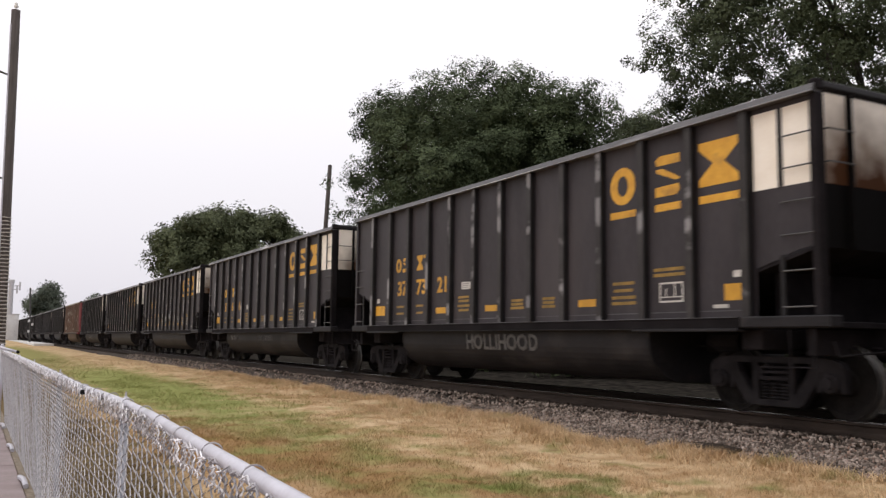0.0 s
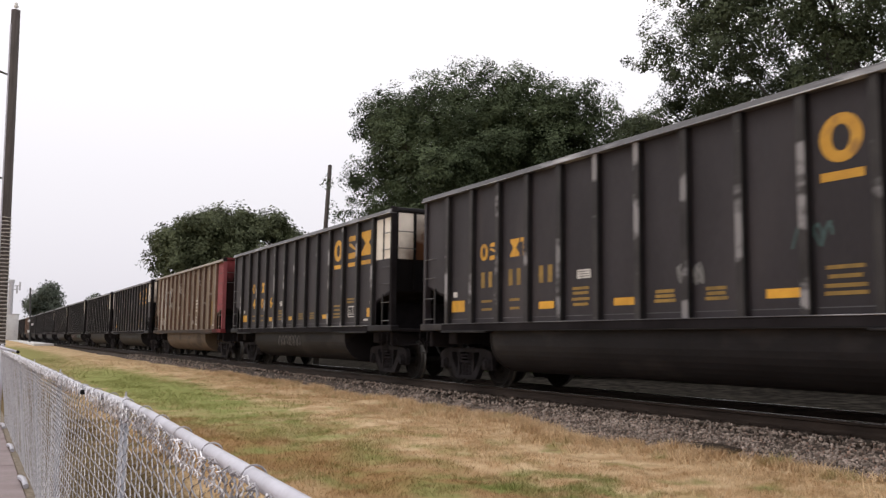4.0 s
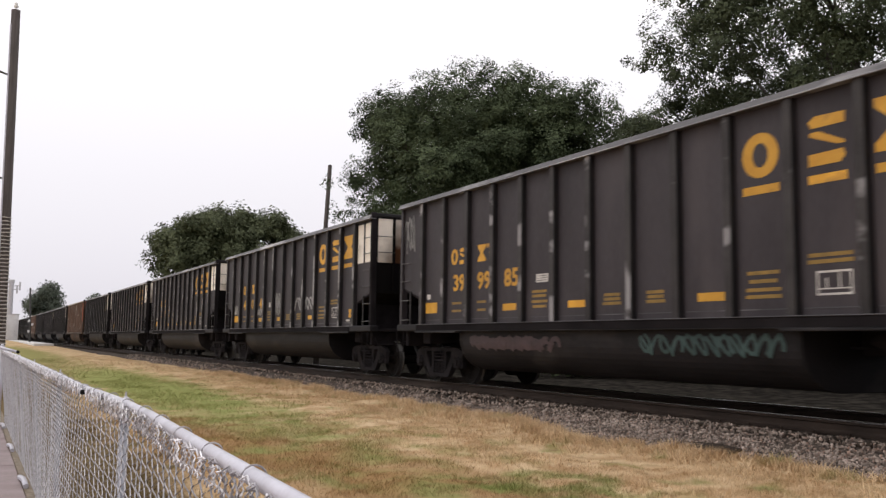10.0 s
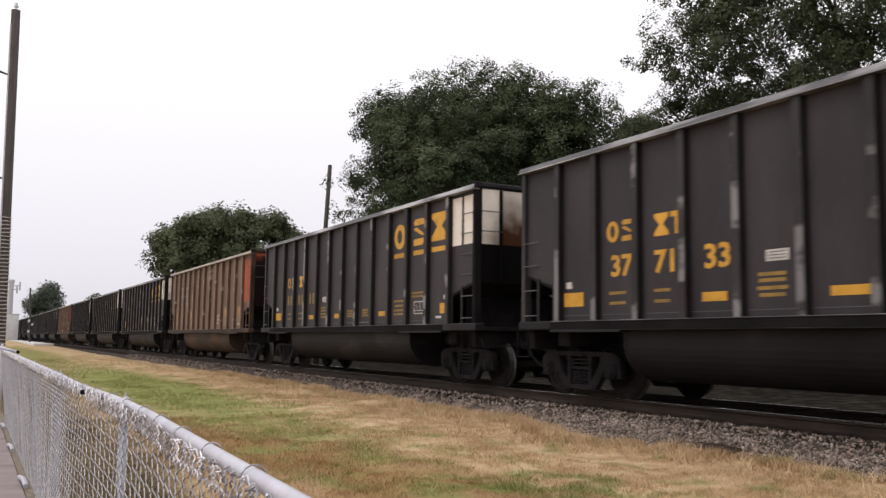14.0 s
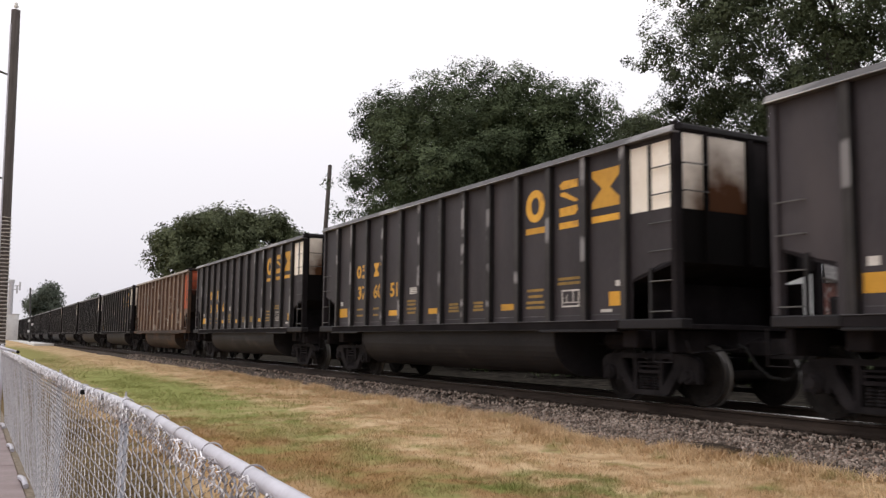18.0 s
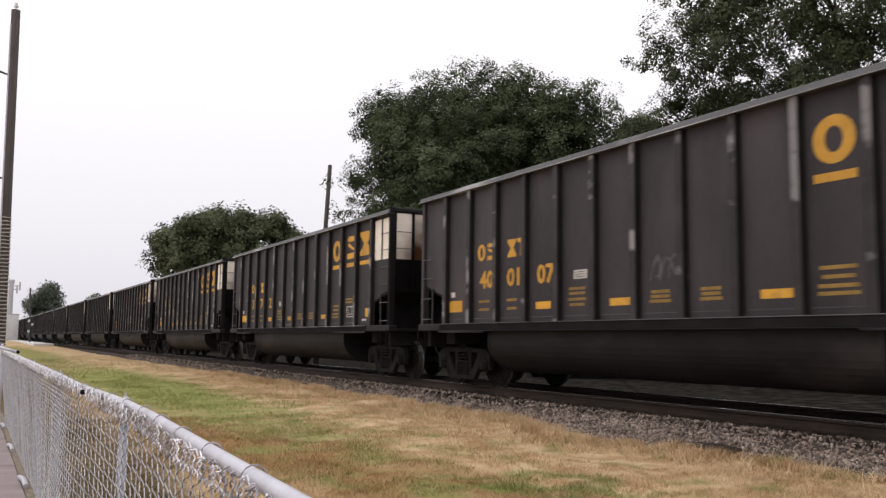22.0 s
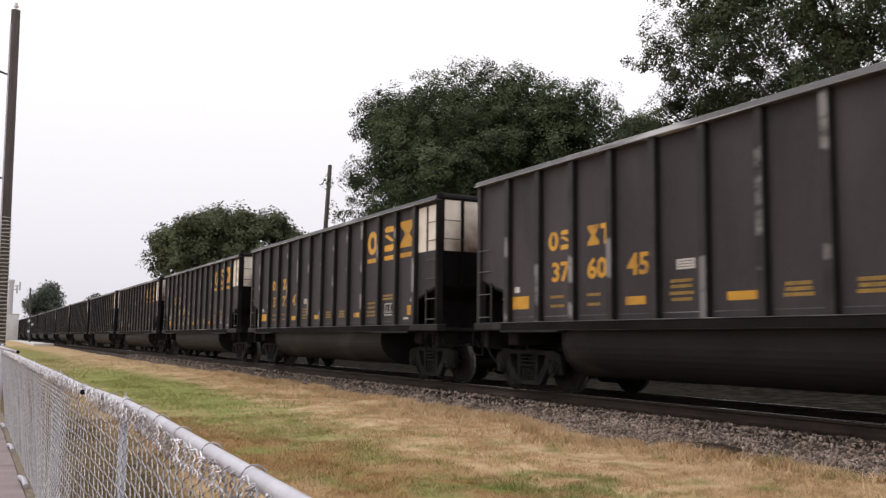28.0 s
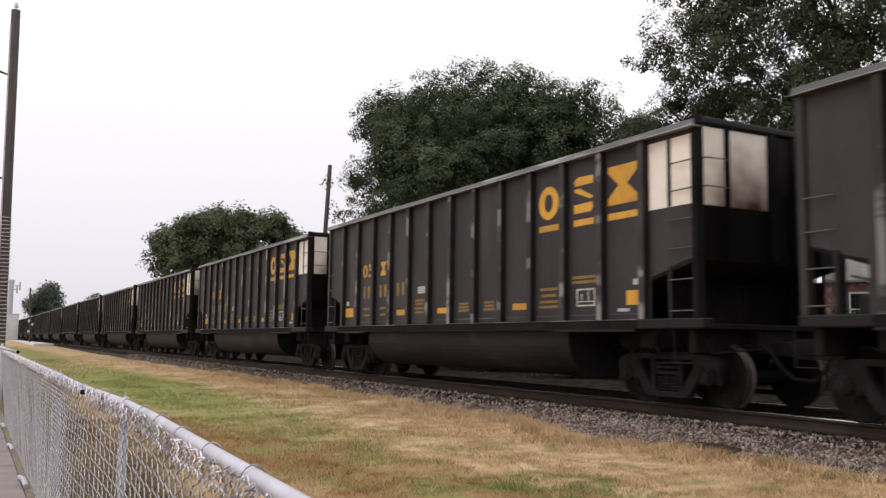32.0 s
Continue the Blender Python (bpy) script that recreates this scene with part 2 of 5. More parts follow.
M["stone"] = material("granite_ballast", (0.120, 0.093, 0.076), (0.32, 0.264, 0.226), 7.0, 0.85, fine=60, bump=0.3, island=0.66, spec=0.12,
                      third=(0.195, 0.122, 0.092), third_at=0.60, third_scale=24.0)
# bed kept dark to stand for shade in the gaps between stones
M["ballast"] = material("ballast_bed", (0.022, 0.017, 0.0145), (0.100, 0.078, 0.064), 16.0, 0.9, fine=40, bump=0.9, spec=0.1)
M["galv"] = material("galvanised_steel", (0.42, 0.405, 0.445), (0.56, 0.545, 0.60), 8.0, 0.42, metal=0.2, fine=60, bump=0.05,
                     third=(0.33, 0.32, 0.345), third_at=0.67, third_scale=5.0)
M["wire"] = material("galvanised_wire", (0.215, 0.204, 0.212), (0.43, 0.412, 0.428), 14.0, 0.42, metal=0.25, bump=0.0, island=0.25)
M["wire_end"] = material("bright_cut_wire", (0.52, 0.50, 0.52), (0.86, 0.84, 0.87), 20.0, 0.35, metal=0.2, bump=0.0, island=0.25)
M["fence_post"] = material("dull_galvanised_post", (0.22, 0.225, 0.255), (0.34, 0.345, 0.38), 6.0, 0.5, metal=0.2, fine=50, bump=0.05)
M["soil"] = material("straw_littered_soil", (0.11, 0.085, 0.060), (0.26, 0.21, 0.155), 12.0, 0.95, fine=70, bump=0.6)
M["pole"] = material("weathered_pole_wood", (0.045, 0.036, 0.032), (0.10, 0.082, 0.074), 5.0, 0.85, stretch=(4, 4, 0.25), fine=40, bump=0.4)
M["concrete"] = material("worn_concrete", (0.225, 0.175, 0.172), (0.33, 0.265, 0.262), 2.2, 0.9, fine=50, bump=0.25, third=(0.20, 0.175, 0.16), third_at=0.62, third_scale=1.5)
M["pale_road"] = material("bleached_concrete_road", (0.50, 0.49, 0.48), (0.66, 0.65, 0.64), 1.0, 0.9, fine=20, bump=0.1)
M["bark"] = material("oak_bark", (0.040, 0.034, 0.030), (0.095, 0.082, 0.070), 6.0, 0.9, stretch=(3, 3, 0.5), fine=30, bump=0.6)
M["leaf"] = leaf_material("oak_leaves", (0.040, 0.053, 0.0275), (0.098, 0.124, 0.063))
M["leaf_near"] = leaf_material("dark_oak_leaves", (0.035, 0.0429, 0.0237), (0.0881, 0.1062, 0.0542))
M["leaf_mid"] = leaf_material("olive_oak_leaves", (0.055, 0.065, 0.034), (0.125, 0.141, 0.074))
# distance haze mixed into the leaf colour: paler and bluer
M["leaf_far"] = leaf_material("haze_tinted_leaves", (0.0565, 0.0701, 0.0542), (0.1186, 0.1356, 0.1017))
M["shed"] = material("white_siding", (0.80, 0.79, 0.77), (0.88, 0.87, 0.85), 2.0, 0.7, fine=20, bump=0.05)
M["grey_box"] = material("pale_grey_enamel", (0.55, 0.55, 0.56), (0.68, 0.68, 0.69), 1.5, 0.6, fine=20, bump=0.03)
M["roof"] = material("grey_roof_shingle", (0.16, 0.15, 0.145), (0.26, 0.245, 0.235), 3.0, 0.9, fine=30, bump=0.4)
# steel paled in colour to imitate distant haze
M["tower"] = material("haze_tinted_steel", (0.42, 0.41, 0.43), (0.52, 0.51, 0.53), 2.0, 0.6, bump=0.05)
M["dark_steel"] = material("dark_painted_steel", (0.035, 0.034, 0.034), (0.07, 0.068, 0.066), 4.0, 0.6, fine=30, bump=0.05)
M["porcelain"] = material("white_porcelain", (0.70, 0.70, 0.68), (0.80, 0.80, 0.78), 4.0, 0.3, bump=0.0)
M["rubber"] = material("black_rubber", (0.007, 0.0068, 0.0068), (0.016, 0.0155, 0.015), 6.0, 0.75, bump=0.05, spec=0.1)


def grass_material(name, island):
    """Mown lawn gone dry: straw, rusty brown and green in drifts that follow the yard."""
    m = bpy.data.materials.new(name)
    m.use_nodes = True
    n, l = m.node_tree.nodes, m.node_tree.links
    bsdf = n["Principled BSDF"]
    bsdf.inputs["Roughness"].default_value = 0.9
    bsdf.inputs["Specular IOR Level"].default_value = 0.0
    co = n.new("ShaderNodeTexCoord")

    def nz(scale, detail, stretch=(1, 1, 1)):
        mp, t = n.new("ShaderNodeMapping"), n.new("ShaderNodeTexNoise")
        mp.inputs["Scale"].default_value = stretch
        t.inputs["Scale"].default_value, t.inputs["Detail"].default_value = scale, detail
        l.new(co.outputs["Object"], mp.inputs[0])
        l.new(mp.outputs[0], t.inputs["Vector"])
        return t.outputs["Fac"]

    def over(base, col, fac, lo, hi):
        r, x = n.new("ShaderNodeMapRange"), n.new("ShaderNodeMix")
        r.inputs["From Min"].default_value, r.inputs["From Max"].default_value = lo, hi
        x.data_type = "RGBA"
        l.new(fac, r.inputs["Value"])
        l.new(r.outputs[0], x.inputs["Factor"])
        if isinstance(base, tuple):
            x.inputs["A"].default_value = (*base, 1)
        else:
            l.new(base, x.inputs["A"])
        if isinstance(col, tuple):
            x.inputs["B"].default_value = (*col, 1)
        else:
            l.new(col, x.inputs["B"])
        return x.outputs["Result"]

    sx = n.new("ShaderNodeSeparateXYZ")
    l.new(co.outputs["Object"], sx.inputs[0])

    def math2(op, p, q):
        t = n.new("ShaderNodeMath")
        t.operation = op
        for i, v in enumerate((p, q)):
            if isinstance(v, (int, float)):
                t.inputs[i].default_value = v
            else:
                l.new(v, t.inputs[i])
        return t.outputs[0]

    def band(axis, c, w):
        """One at c along an axis, falling to nothing w metres off."""
        r = n.new("ShaderNodeMapRange")
        r.interpolation_type = "SMOOTHSTEP"
        r.inputs["From Min"].default_value, r.inputs["From Max"].default_value = w, 0.0
        l.new(math2("ABSOLUTE", math2("SUBTRACT", sx.outputs[axis], c), 0.0), r.inputs["Value"])
        return r.outputs[0]

    drift, spot = nz(0.5, 5, (1.0, 0.4, 1)), nz(1.7, 5)
    c = over((0.425, 0.288, 0.164), (0.555, 0.416, 0.262), nz(2.4, 6), 0.38, 0.62)
    # rusty thatch near the fence, green drifts along the middle of the yard, straw beside the ballast
    rust = math2("ADD", math2("MULTIPLY", math2("MULTIPLY", band("X", 3.2, 2.6), band("Y", 10.5, 6.5)), 0.30), drift)
    c = over(c, (0.290, 0.180, 0.086), rust, 0.52, 0.78)
    green = math2("ADD", math2("MULTIPLY", math2("MULTIPLY", band("X", 4.4, 2.7), band("Y", 28.0, 27.0)), 0.66), spot)
    c = over(c, (0.240, 0.254, 0.092), green, 0.55, 0.95)
    green = math2("ADD", math2("MULTIPLY", math2("MULTIPLY", band("X", 3.2, 4.0), band("Y", 75.0, 58.0)), 0.75), spot)
    c = over(c, (0.23, 0.215, 0.088), green, 0.55, 0.95)
    green = math2("ADD", math2("MULTIPLY", math2("MULTIPLY", band("X", 4.9, 1.3), band("Y", 7.2, 1.6)), 0.28), spot)
    c = over(c, (0.18, 0.195, 0.065), green, 0.62, 0.85)
    c = over(c, (0.22, 0.148, 0.072), nz(9.0, 4), 0.56, 0.76)
    # darker olive band in the grass along the fence
    c = over(c, (0.150, 0.112, 0.062), math2("ADD", math2("MULTIPLY", band("X", 0.9, 2.1), 0.62), math2("MULTIPLY", spot, 0.5)), 0.36, 0.70)
    # bare grey gravel and dirt beyond the track, its shade put into the colour
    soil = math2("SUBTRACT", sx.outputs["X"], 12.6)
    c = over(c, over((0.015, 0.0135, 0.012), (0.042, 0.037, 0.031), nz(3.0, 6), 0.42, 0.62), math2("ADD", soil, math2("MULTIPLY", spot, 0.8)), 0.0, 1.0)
    hs, rr = n.new("ShaderNodeHueSaturation"), n.new("ShaderNodeMapRange")
    rr.inputs["To Min"].default_value, rr.inputs["To Max"].default_value = 0.84, 1.18
    if island:
        rr.inputs["To Min"].default_value, rr.inputs["To Max"].default_value = 0.95, 1.42
        g = n.new("ShaderNodeNewGeometry")
        l.new(g.outputs["Random Per Island"], rr.inputs["Value"])
    else:
        l.new(nz(35.0, 3), rr.inputs["Value"])
    l.new(rr.outputs[0], hs.inputs["Value"])
    l.new(c, hs.inputs["Color"])
    l.new(hs.outputs[0], bsdf.inputs["Base Color"])
    bp = n.new("ShaderNodeBump")
    bp.inputs["Strength"].default_value, bp.inputs["Distance"].default_value = 0.7, 0.03
    l.new(nz(28.0, 4), bp.inputs["Height"])
    l.new(bp.outputs[0], bsdf.inputs["Normal"])
    return m


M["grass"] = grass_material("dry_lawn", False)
M["blade"] = grass_material("dry_grass_blades", True)


# ---- small builders ----
def link_mesh(name, me, mat, parent=None, label=""):
    ob = new(name, me)
    if mat and not me.materials:
        me.materials.append(mat)
    if parent:
        ob.parent = parent
    if label:
        ob["label"] = label
    return ob


def part(name, bm, mat, parent, label="", smooth=False):
    me = bpy.data.meshes.new(name)
    bm.to_mesh(me)
    bm.free()
    if smooth:
        me.polygons.foreach_set("use_smooth", [True] * len(me.polygons))
    return link_mesh(name, me, mat, parent, label)


def thing(name, m, label, category, group="", kind=""):
    ob = new(name)
    ob.empty_display_size = 0.2
    ob.matrix_basis = m
    return tagged(ob, label, category, group, kind)


def box(x0, x1, y0, y1, z0, z1, bev=0.0, bm=None):
    own = bmesh.new()
    c = Matrix.Translation(((x0 + x1) / 2, (y0 + y1) / 2, (z0 + z1) / 2)) @ Matrix.Diagonal((x1 - x0, y1 - y0, z1 - z0, 1))
    bmesh.ops.create_cube(own, size=1, matrix=c)
    if bev:
        bmesh.ops.bevel(own, geom=own.edges[:], offset=bev, segments=1, affect="EDGES", profile=0.5)
    if bm is None:
        return own
    return merge(bm, own)


def merge(bm, other):
    me = bpy.data.meshes.new("tmp")
    other.to_mesh(me)
    other.free()
    bm.from_mesh(me)
    bpy.data.meshes.remove(me)
    return bm


def prism(pts, axis, a, b, bm=None):
    """A closed outline of 2D points pushed from a to b along an axis: 'x' takes (y, z), 'y' takes (x, z), 'z' takes (x, y)."""
    bm = bm or bmesh.new()
    put = {"x": lambda p, q: (q, p[0], p[1]), "y": lambda p, q: (p[0], q, p[1]), "z": lambda p, q: (p[0], p[1], q)}[axis]
    lo, hi = [bm.verts.new(put(p, a)) for p in pts], [bm.verts.new(put(p, b)) for p in pts]
    faces = [bm.faces.new(lo), bm.faces.new(hi)]
    for i in range(len(pts)):
        j = (i + 1) % len(pts)
        faces.append(bm.faces.new((lo[i], lo[j], hi[j], hi[i])))
    bmesh.ops.recalc_face_normals(bm, faces=faces)
    return bm


def tube(points, r, sides=6, bm=None, r1=None, cap=True):
    """A round bar along a line of points."""
    bm = bm or bmesh.new()
    pts = [Vector(p) for p in points]
    rings = []
    for i, p in enumerate(pts):
        d = (pts[min(i + 1, len(pts) - 1)] - pts[max(i - 1, 0)]).normalized()
        s = d.cross(Vector((0, 0, 1)) if abs(d.z) < 0.9 else Vector((1, 0, 0))).normalized()
        u = s.cross(d)
        k = r if r1 is None else r + (r1 - r) * i / (len(pts) - 1)
        rings.append([bm.verts.new(p + k * (math.cos(a) * s + math.sin(a) * u)) for a in (2 * math.pi * j / sides for j in range(sides))])
    for a, b in zip(rings, rings[1:]):
        for j in range(sides):
            bm.faces.new((a[j], a[(j + 1) % sides], b[(j + 1) % sides], b[j]))
    if cap:
        bm.faces.new(rings[0][::-1])
        bm.faces.new(rings[-1])
    return bm


def lathe(profile, sides, axis="x", centre=(0, 0, 0), bm=None):
    """Turns (along, radius) points round an axis."""
    bm = bm or bmesh.new()
    c = Vector(centre)
    rings = []
    for h, r in profile:
        ring = []
        for j in range(sides):
            a = 2 * math.pi * j / sides
            v = {"x": (h, r * math.cos(a), r * math.sin(a)), "y": (r * math.sin(a), h, r * math.cos(a)), "z": (r * math.cos(a), r * math.sin(a), h)}[axis]
            ring.append(bm.verts.new(c + Vector(v)))
        rings.append(ring)
    for a, b in zip(rings, rings[1:]):
        for j in range(sides):
            bm.faces.new((a[j], a[(j + 1) % sides], b[(j + 1) % sides], b[j]))
    bm.faces.new(rings[0][::-1])
    bm.faces.new(rings[-1])
    return bm


def raw(name, verts, faces, mat, parent=None, label="", smooth=False):
    me = bpy.data.meshes.new(name)
    me.from_pydata(verts, [], faces)
    if smooth:
        me.polygons.foreach_set("use_smooth", [True] * len(me.polygons))
    me.update()
    return link_mesh(name, me, mat, parent, label)
# ---- the place: ground, track bed, rails ----
TRACK, RAIL_Z, NEAR_RAIL, FAR_RAIL = 10.508, 0.541, 9.7555, 11.2605


def hills(x, y):
    return noise.noise((x * 0.35, y * 0.22, 0.0)) * 0.06 + noise.noise((x * 1.1, y * 0.9, 4.0)) * 0.055 + noise.noise((x * 2.7, y * 2.1, 1.0)) * 0.038


def ground_z(x, y):
    """Lawn level, a little higher beside the ballast, flat under the track and falling away behind."""
    z = 0.03 + 0.07 * min(max((x - 1.0) / 6.0, 0.0), 1.0)
    if x < 0.75:
        return -0.03
    if x > 8.9:
        z = 0.08
    z += 0.40 * min(max((y - 60.0) / 100.0, 0.0), 1.0) if x < 8.9 else 0.0
    fade = 1.0 if x < 60 and abs(y) < 120 else 0.0
    return z + hills(x, y) * fade * min(1.0, max(0.0, (x - 0.75) / 0.8))


def build_ground():
    xs = [-3000, -800, -200, -60, -20, -8, -3, 0.0, 0.45, 0.75] + [0.75 + 0.2 * i for i in range(1, 43)] + [10, 12, 13, 14, 16, 19, 23, 28, 35, 45, 60, 90, 150, 400, 1200, 3000]
    ys = [-3000, -800, -250, -80, -30, -12, -5, -2] + [0.3 * i for i in range(0, 100)] + [30 + 1.5 * i for i in range(1, 31)] + [85, 100, 120, 150, 190, 240, 320, 500, 900, 1800, 4000]
    verts = [(x, y, ground_z(x, y)) for y in ys for x in xs]
    w = len(xs)
    faces = [(j * w + i, j * w + i + 1, (j + 1) * w + i + 1, (j + 1) * w + i) for j in range(len(ys) - 1) for i in range(w - 1)]
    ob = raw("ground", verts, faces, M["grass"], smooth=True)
    tagged(ob, "patchy mown lawn of dry straw and green grass", "ground", kind="structure")


def toe(y):
    """Where the ballast shoulder runs out into the grass."""
    grown = min(max((y - 13.0) / 14.0, 0.0), 1.0)
    return 8.42 + 0.42 * grown * grown * (3 - 2 * grown) - 0.6 * math.exp(-((y - 10.3) / 1.7) ** 2) + 0.14 * noise.noise((0.0, y * 0.35, 9.0)) + 0.12 * noise.noise((0.0, y * 1.3, 2.0))


def ballast_z(x, y):
    t = toe(y)
    e = 9.2
    if x < e:
        k = (x - t) / (e - t)
        return 0.05 + k * 0.285
    if x > 11.95:
        return max(0.33 - (x - 11.95) * 0.27, 0.05)
    return 0.335


def build_ballast():
    ys = [-400, -100, -30, -10] + [0.25 * i for i in range(0, 200)] + [50 + 2 * i for i in range(40)] + [140, 180, 240, 330, 460, 620]
    verts, faces, n = [], [], 12
    for y in ys:
        t = toe(y)
        for x in (t - 0.12, t, t + 0.3, t + 0.62, 9.05, 9.6, TRACK, 11.4, 11.95, 12.5, 12.95, 13.1):
            z = ballast_z(x, y)
            verts.append((x, y, z + (0.012 * noise.noise((x * 9, y * 9, 0)) if t < x < 9.5 else 0) - (0.06 if x < t or x > 13 else 0)))
    for j in range(len(ys) - 1):
        faces += [(j * n + i, j * n + i + 1, (j + 1) * n + i + 1, (j + 1) * n + i) for i in range(n - 1)]
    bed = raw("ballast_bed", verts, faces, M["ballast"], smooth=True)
    tagged(bed, "grey crushed-stone ballast bed under the track", "ballast", kind="structure")


ICO = [(0, 0, 1), (0.894, 0, 0.447), (0.276, 0.851, 0.447), (-0.724, 0.526, 0.447), (-0.724, -0.526, 0.447), (0.276, -0.851, 0.447), (0.724, 0.526, -0.447), (-0.276, 0.851, -0.447), (-0.894, 0, -0.447), (-0.276, -0.851, -0.447), (0.724, -0.526, -0.447), (0, 0, -1)]
ICO_F = [(0, 1, 2), (0, 2, 3), (0, 3, 4), (0, 4, 5), (0, 5, 1), (1, 6, 2), (2, 7, 3), (3, 8, 4), (4, 9, 5), (5, 10, 1), (6, 7, 2), (7, 8, 3), (8, 9, 4), (9, 10, 5), (10, 6, 1), (11, 7, 6), (11, 8, 7), (11, 9, 8), (11, 10, 9), (11, 6, 10)]


def build_stones():
    rng = np.random.default_rng(5)
    base, f = np.array(ICO), np.array(ICO_F)
    centres, sizes = [], []
    for y0, y1, dens, s in ((3.0, 14.0, 1500, 0.0200), (14.0, 28.0, 800, 0.024), (28.0, 60.0, 240, 0.036)):
        k = int((y1 - y0) * 2.02 * dens)
        ys, xs = rng.uniform(y0, y1, k), rng.uniform(7.6, 9.62, k)
        for x, y in zip(xs, ys):
            t = toe(y)
            # fewer stones by the rail, so the dark bed mimics the shade there
            if x < t + rng.normal(0, 0.09) or (x > 9.00 + rng.normal(0, 0.08) and rng.random() < 0.76):
                continue
            centres.append((x, y, ballast_z(max(x, t), y) + rng.uniform(-0.01, 0.012)))
            sizes.append(s * rng.uniform(0.55, 1.5))
    for x0, x1, dens in ((9.95, 11.1, 60), (11.5, 12.9, 110)):
        k = int(32 * (x1 - x0) * dens)
        for x, y in zip(rng.uniform(x0, x1, k), rng.uniform(4, 36, k)):
            centres.append((x, y, ballast_z(x, y) + 0.005))
            sizes.append(0.038 * rng.uniform(0.6, 1.5))
    c, s = np.array(centres), np.array(sizes)
    k = len(c)
    v = base[None] * rng.uniform(0.55, 1.15, (k, 12, 1)) * (s[:, None] * rng.uniform(0.5, 1.45, (k, 3)))[:, None, :]
    a = rng.uniform(0, 6.28, k)
    x, y = v[..., 0] * np.cos(a)[:, None] - v[..., 1] * np.sin(a)[:, None], v[..., 0] * np.sin(a)[:, None] + v[..., 1] * np.cos(a)[:, None]
    v = np.stack([x, y, v[..., 2]], -1) + c[:, None, :]
    faces = (f[None] + 12 * np.arange(k)[:, None, None]).reshape(-1, 3)
    ob = raw("ballast_stones", v.reshape(-1, 3).tolist(), faces.tolist(), M["stone"])
    tagged(ob, "loose grey and brown crushed ballast stones", "stones", kind="stuff")


def build_grass():
    """Short uneven blades and dry tufts on the lawn between fence and ballast."""
    rng = np.random.default_rng(8)
    px, py, ph = [], [], []
    for y0, y1, dens, h in ((2.2, 8.0, 1900, 0.030), (8.0, 16.0, 800, 0.038), (16.0, 32.0, 210, 0.052), (32.0, 60.0, 45, 0.07)):
        k = int((y1 - y0) * 8.1 * dens)
        xs, ys = rng.uniform(0.62, 8.75, k), rng.uniform(y0, y1, k)
        for x, y in zip(xs, ys):
            if x < toe(y) + rng.normal(0.04, 0.09):
                clump = 0.5 + 1.1 * max(0.0, noise.noise((x * 1.1, y * 0.8, 7.0)) + 0.35)
                px.append(x), py.append(y), ph.append(h * clump * rng.uniform(0.5, 1.5))
    # longer dry grass in tufts along the foot of the ballast
    for y in rng.uniform(3.0, 34.0, 1500):
        s = rng.gamma(1.6, 0.28)
        if noise.noise((y * 0.7, s * 1.5, 3.0)) < -0.15:
            continue
        for k in range(rng.integers(5, 16)):
            px.append(toe(y) + 0.10 - s + rng.normal(0, 0.06)), py.append(y + rng.normal(0, 0.08)), ph.append(rng.uniform(0.05, 0.15))
    px, py, ph = np.array(px), np.array(py), np.array(ph)
    k = len(px)
    pz = np.array([ground_z(x, y) for x, y in zip(px, py)])
    verts, faces = np.zeros((k, 6, 3)), np.zeros((k, 2, 3), int)
    for b in range(2):
        a = rng.uniform(0, 6.28, k)
        w = 0.0025 + 0.04 * ph
        lean = ph[:, None] * rng.normal(0, 0.7, (k, 2))
        o = rng.normal(0, 0.02, (k, 2))
        for q, sgn in ((0, -1), (1, 1)):
            verts[:, 3 * b + q] = np.stack([px + o[:, 0] + sgn * w * np.cos(a), py + o[:, 1] + sgn * w * np.sin(a), pz - 0.01], 1)
        verts[:, 3 * b + 2] = np.stack([px + o[:, 0] + lean[:, 0], py + o[:, 1] + lean[:, 1], pz + ph], 1)
        faces[:, b] = np.arange(3) + 3 * b
    faces = faces + 6 * np.arange(k)[:, None, None]
    ob = raw("grass", verts.reshape(-1, 3).tolist(), faces.reshape(-1, 3).tolist(), M["blade"])
    tagged(ob, "short dry straw-coloured and green mown grass", "grass", kind="stuff")


def build_rail(x, sign, label):
    r = thing("rail", pose(x, 0, RAIL_Z), label, "rail", "rails of the track")
    half = [(0.076, -0.186), (0.076, -0.175), (0.02, -0.155), (0.0095, -0.13), (0.0095, -0.06), (0.036, -0.045), (0.0375, -0.012)]
    prof = [(a, b) for a, b in half] + [(-a, b) for a, b in half[::-1]]
    part("web_and_foot", prism(prof, "y", -400, 620), M["rail"], r)
    part("head_surface", prism([(0.0375, -0.012), (0.030, 0.0), (-0.030, 0.0), (-0.0375, -0.012)], "y", -400, 620), M["rail_top"], r, "bright polished running surface")
    return r


def build_tie():
    t = thing("railway_tie", pose(TRACK, 0.4, 0), "dark creosoted wooden tie half buried in ballast", "tie", "ties under the rails")
    part("beam", box(-1.30, 1.30, -0.115, 0.115, 0.17, 0.348, 0.012), M["tie"], t)
    for x in (-0.7525, 0.7525):
        p = part("tie_plate", box(x - 0.18, x + 0.18, -0.09, 0.09, 0.349, 0.357, 0.003), M["rail"], t)
        for dx in (-0.095, 0.095):
            part("spike", box(x + dx - 0.014, x + dx + 0.014, -0.05, -0.02, 0.357, 0.39, 0.004), M["rail"], p)
    return t


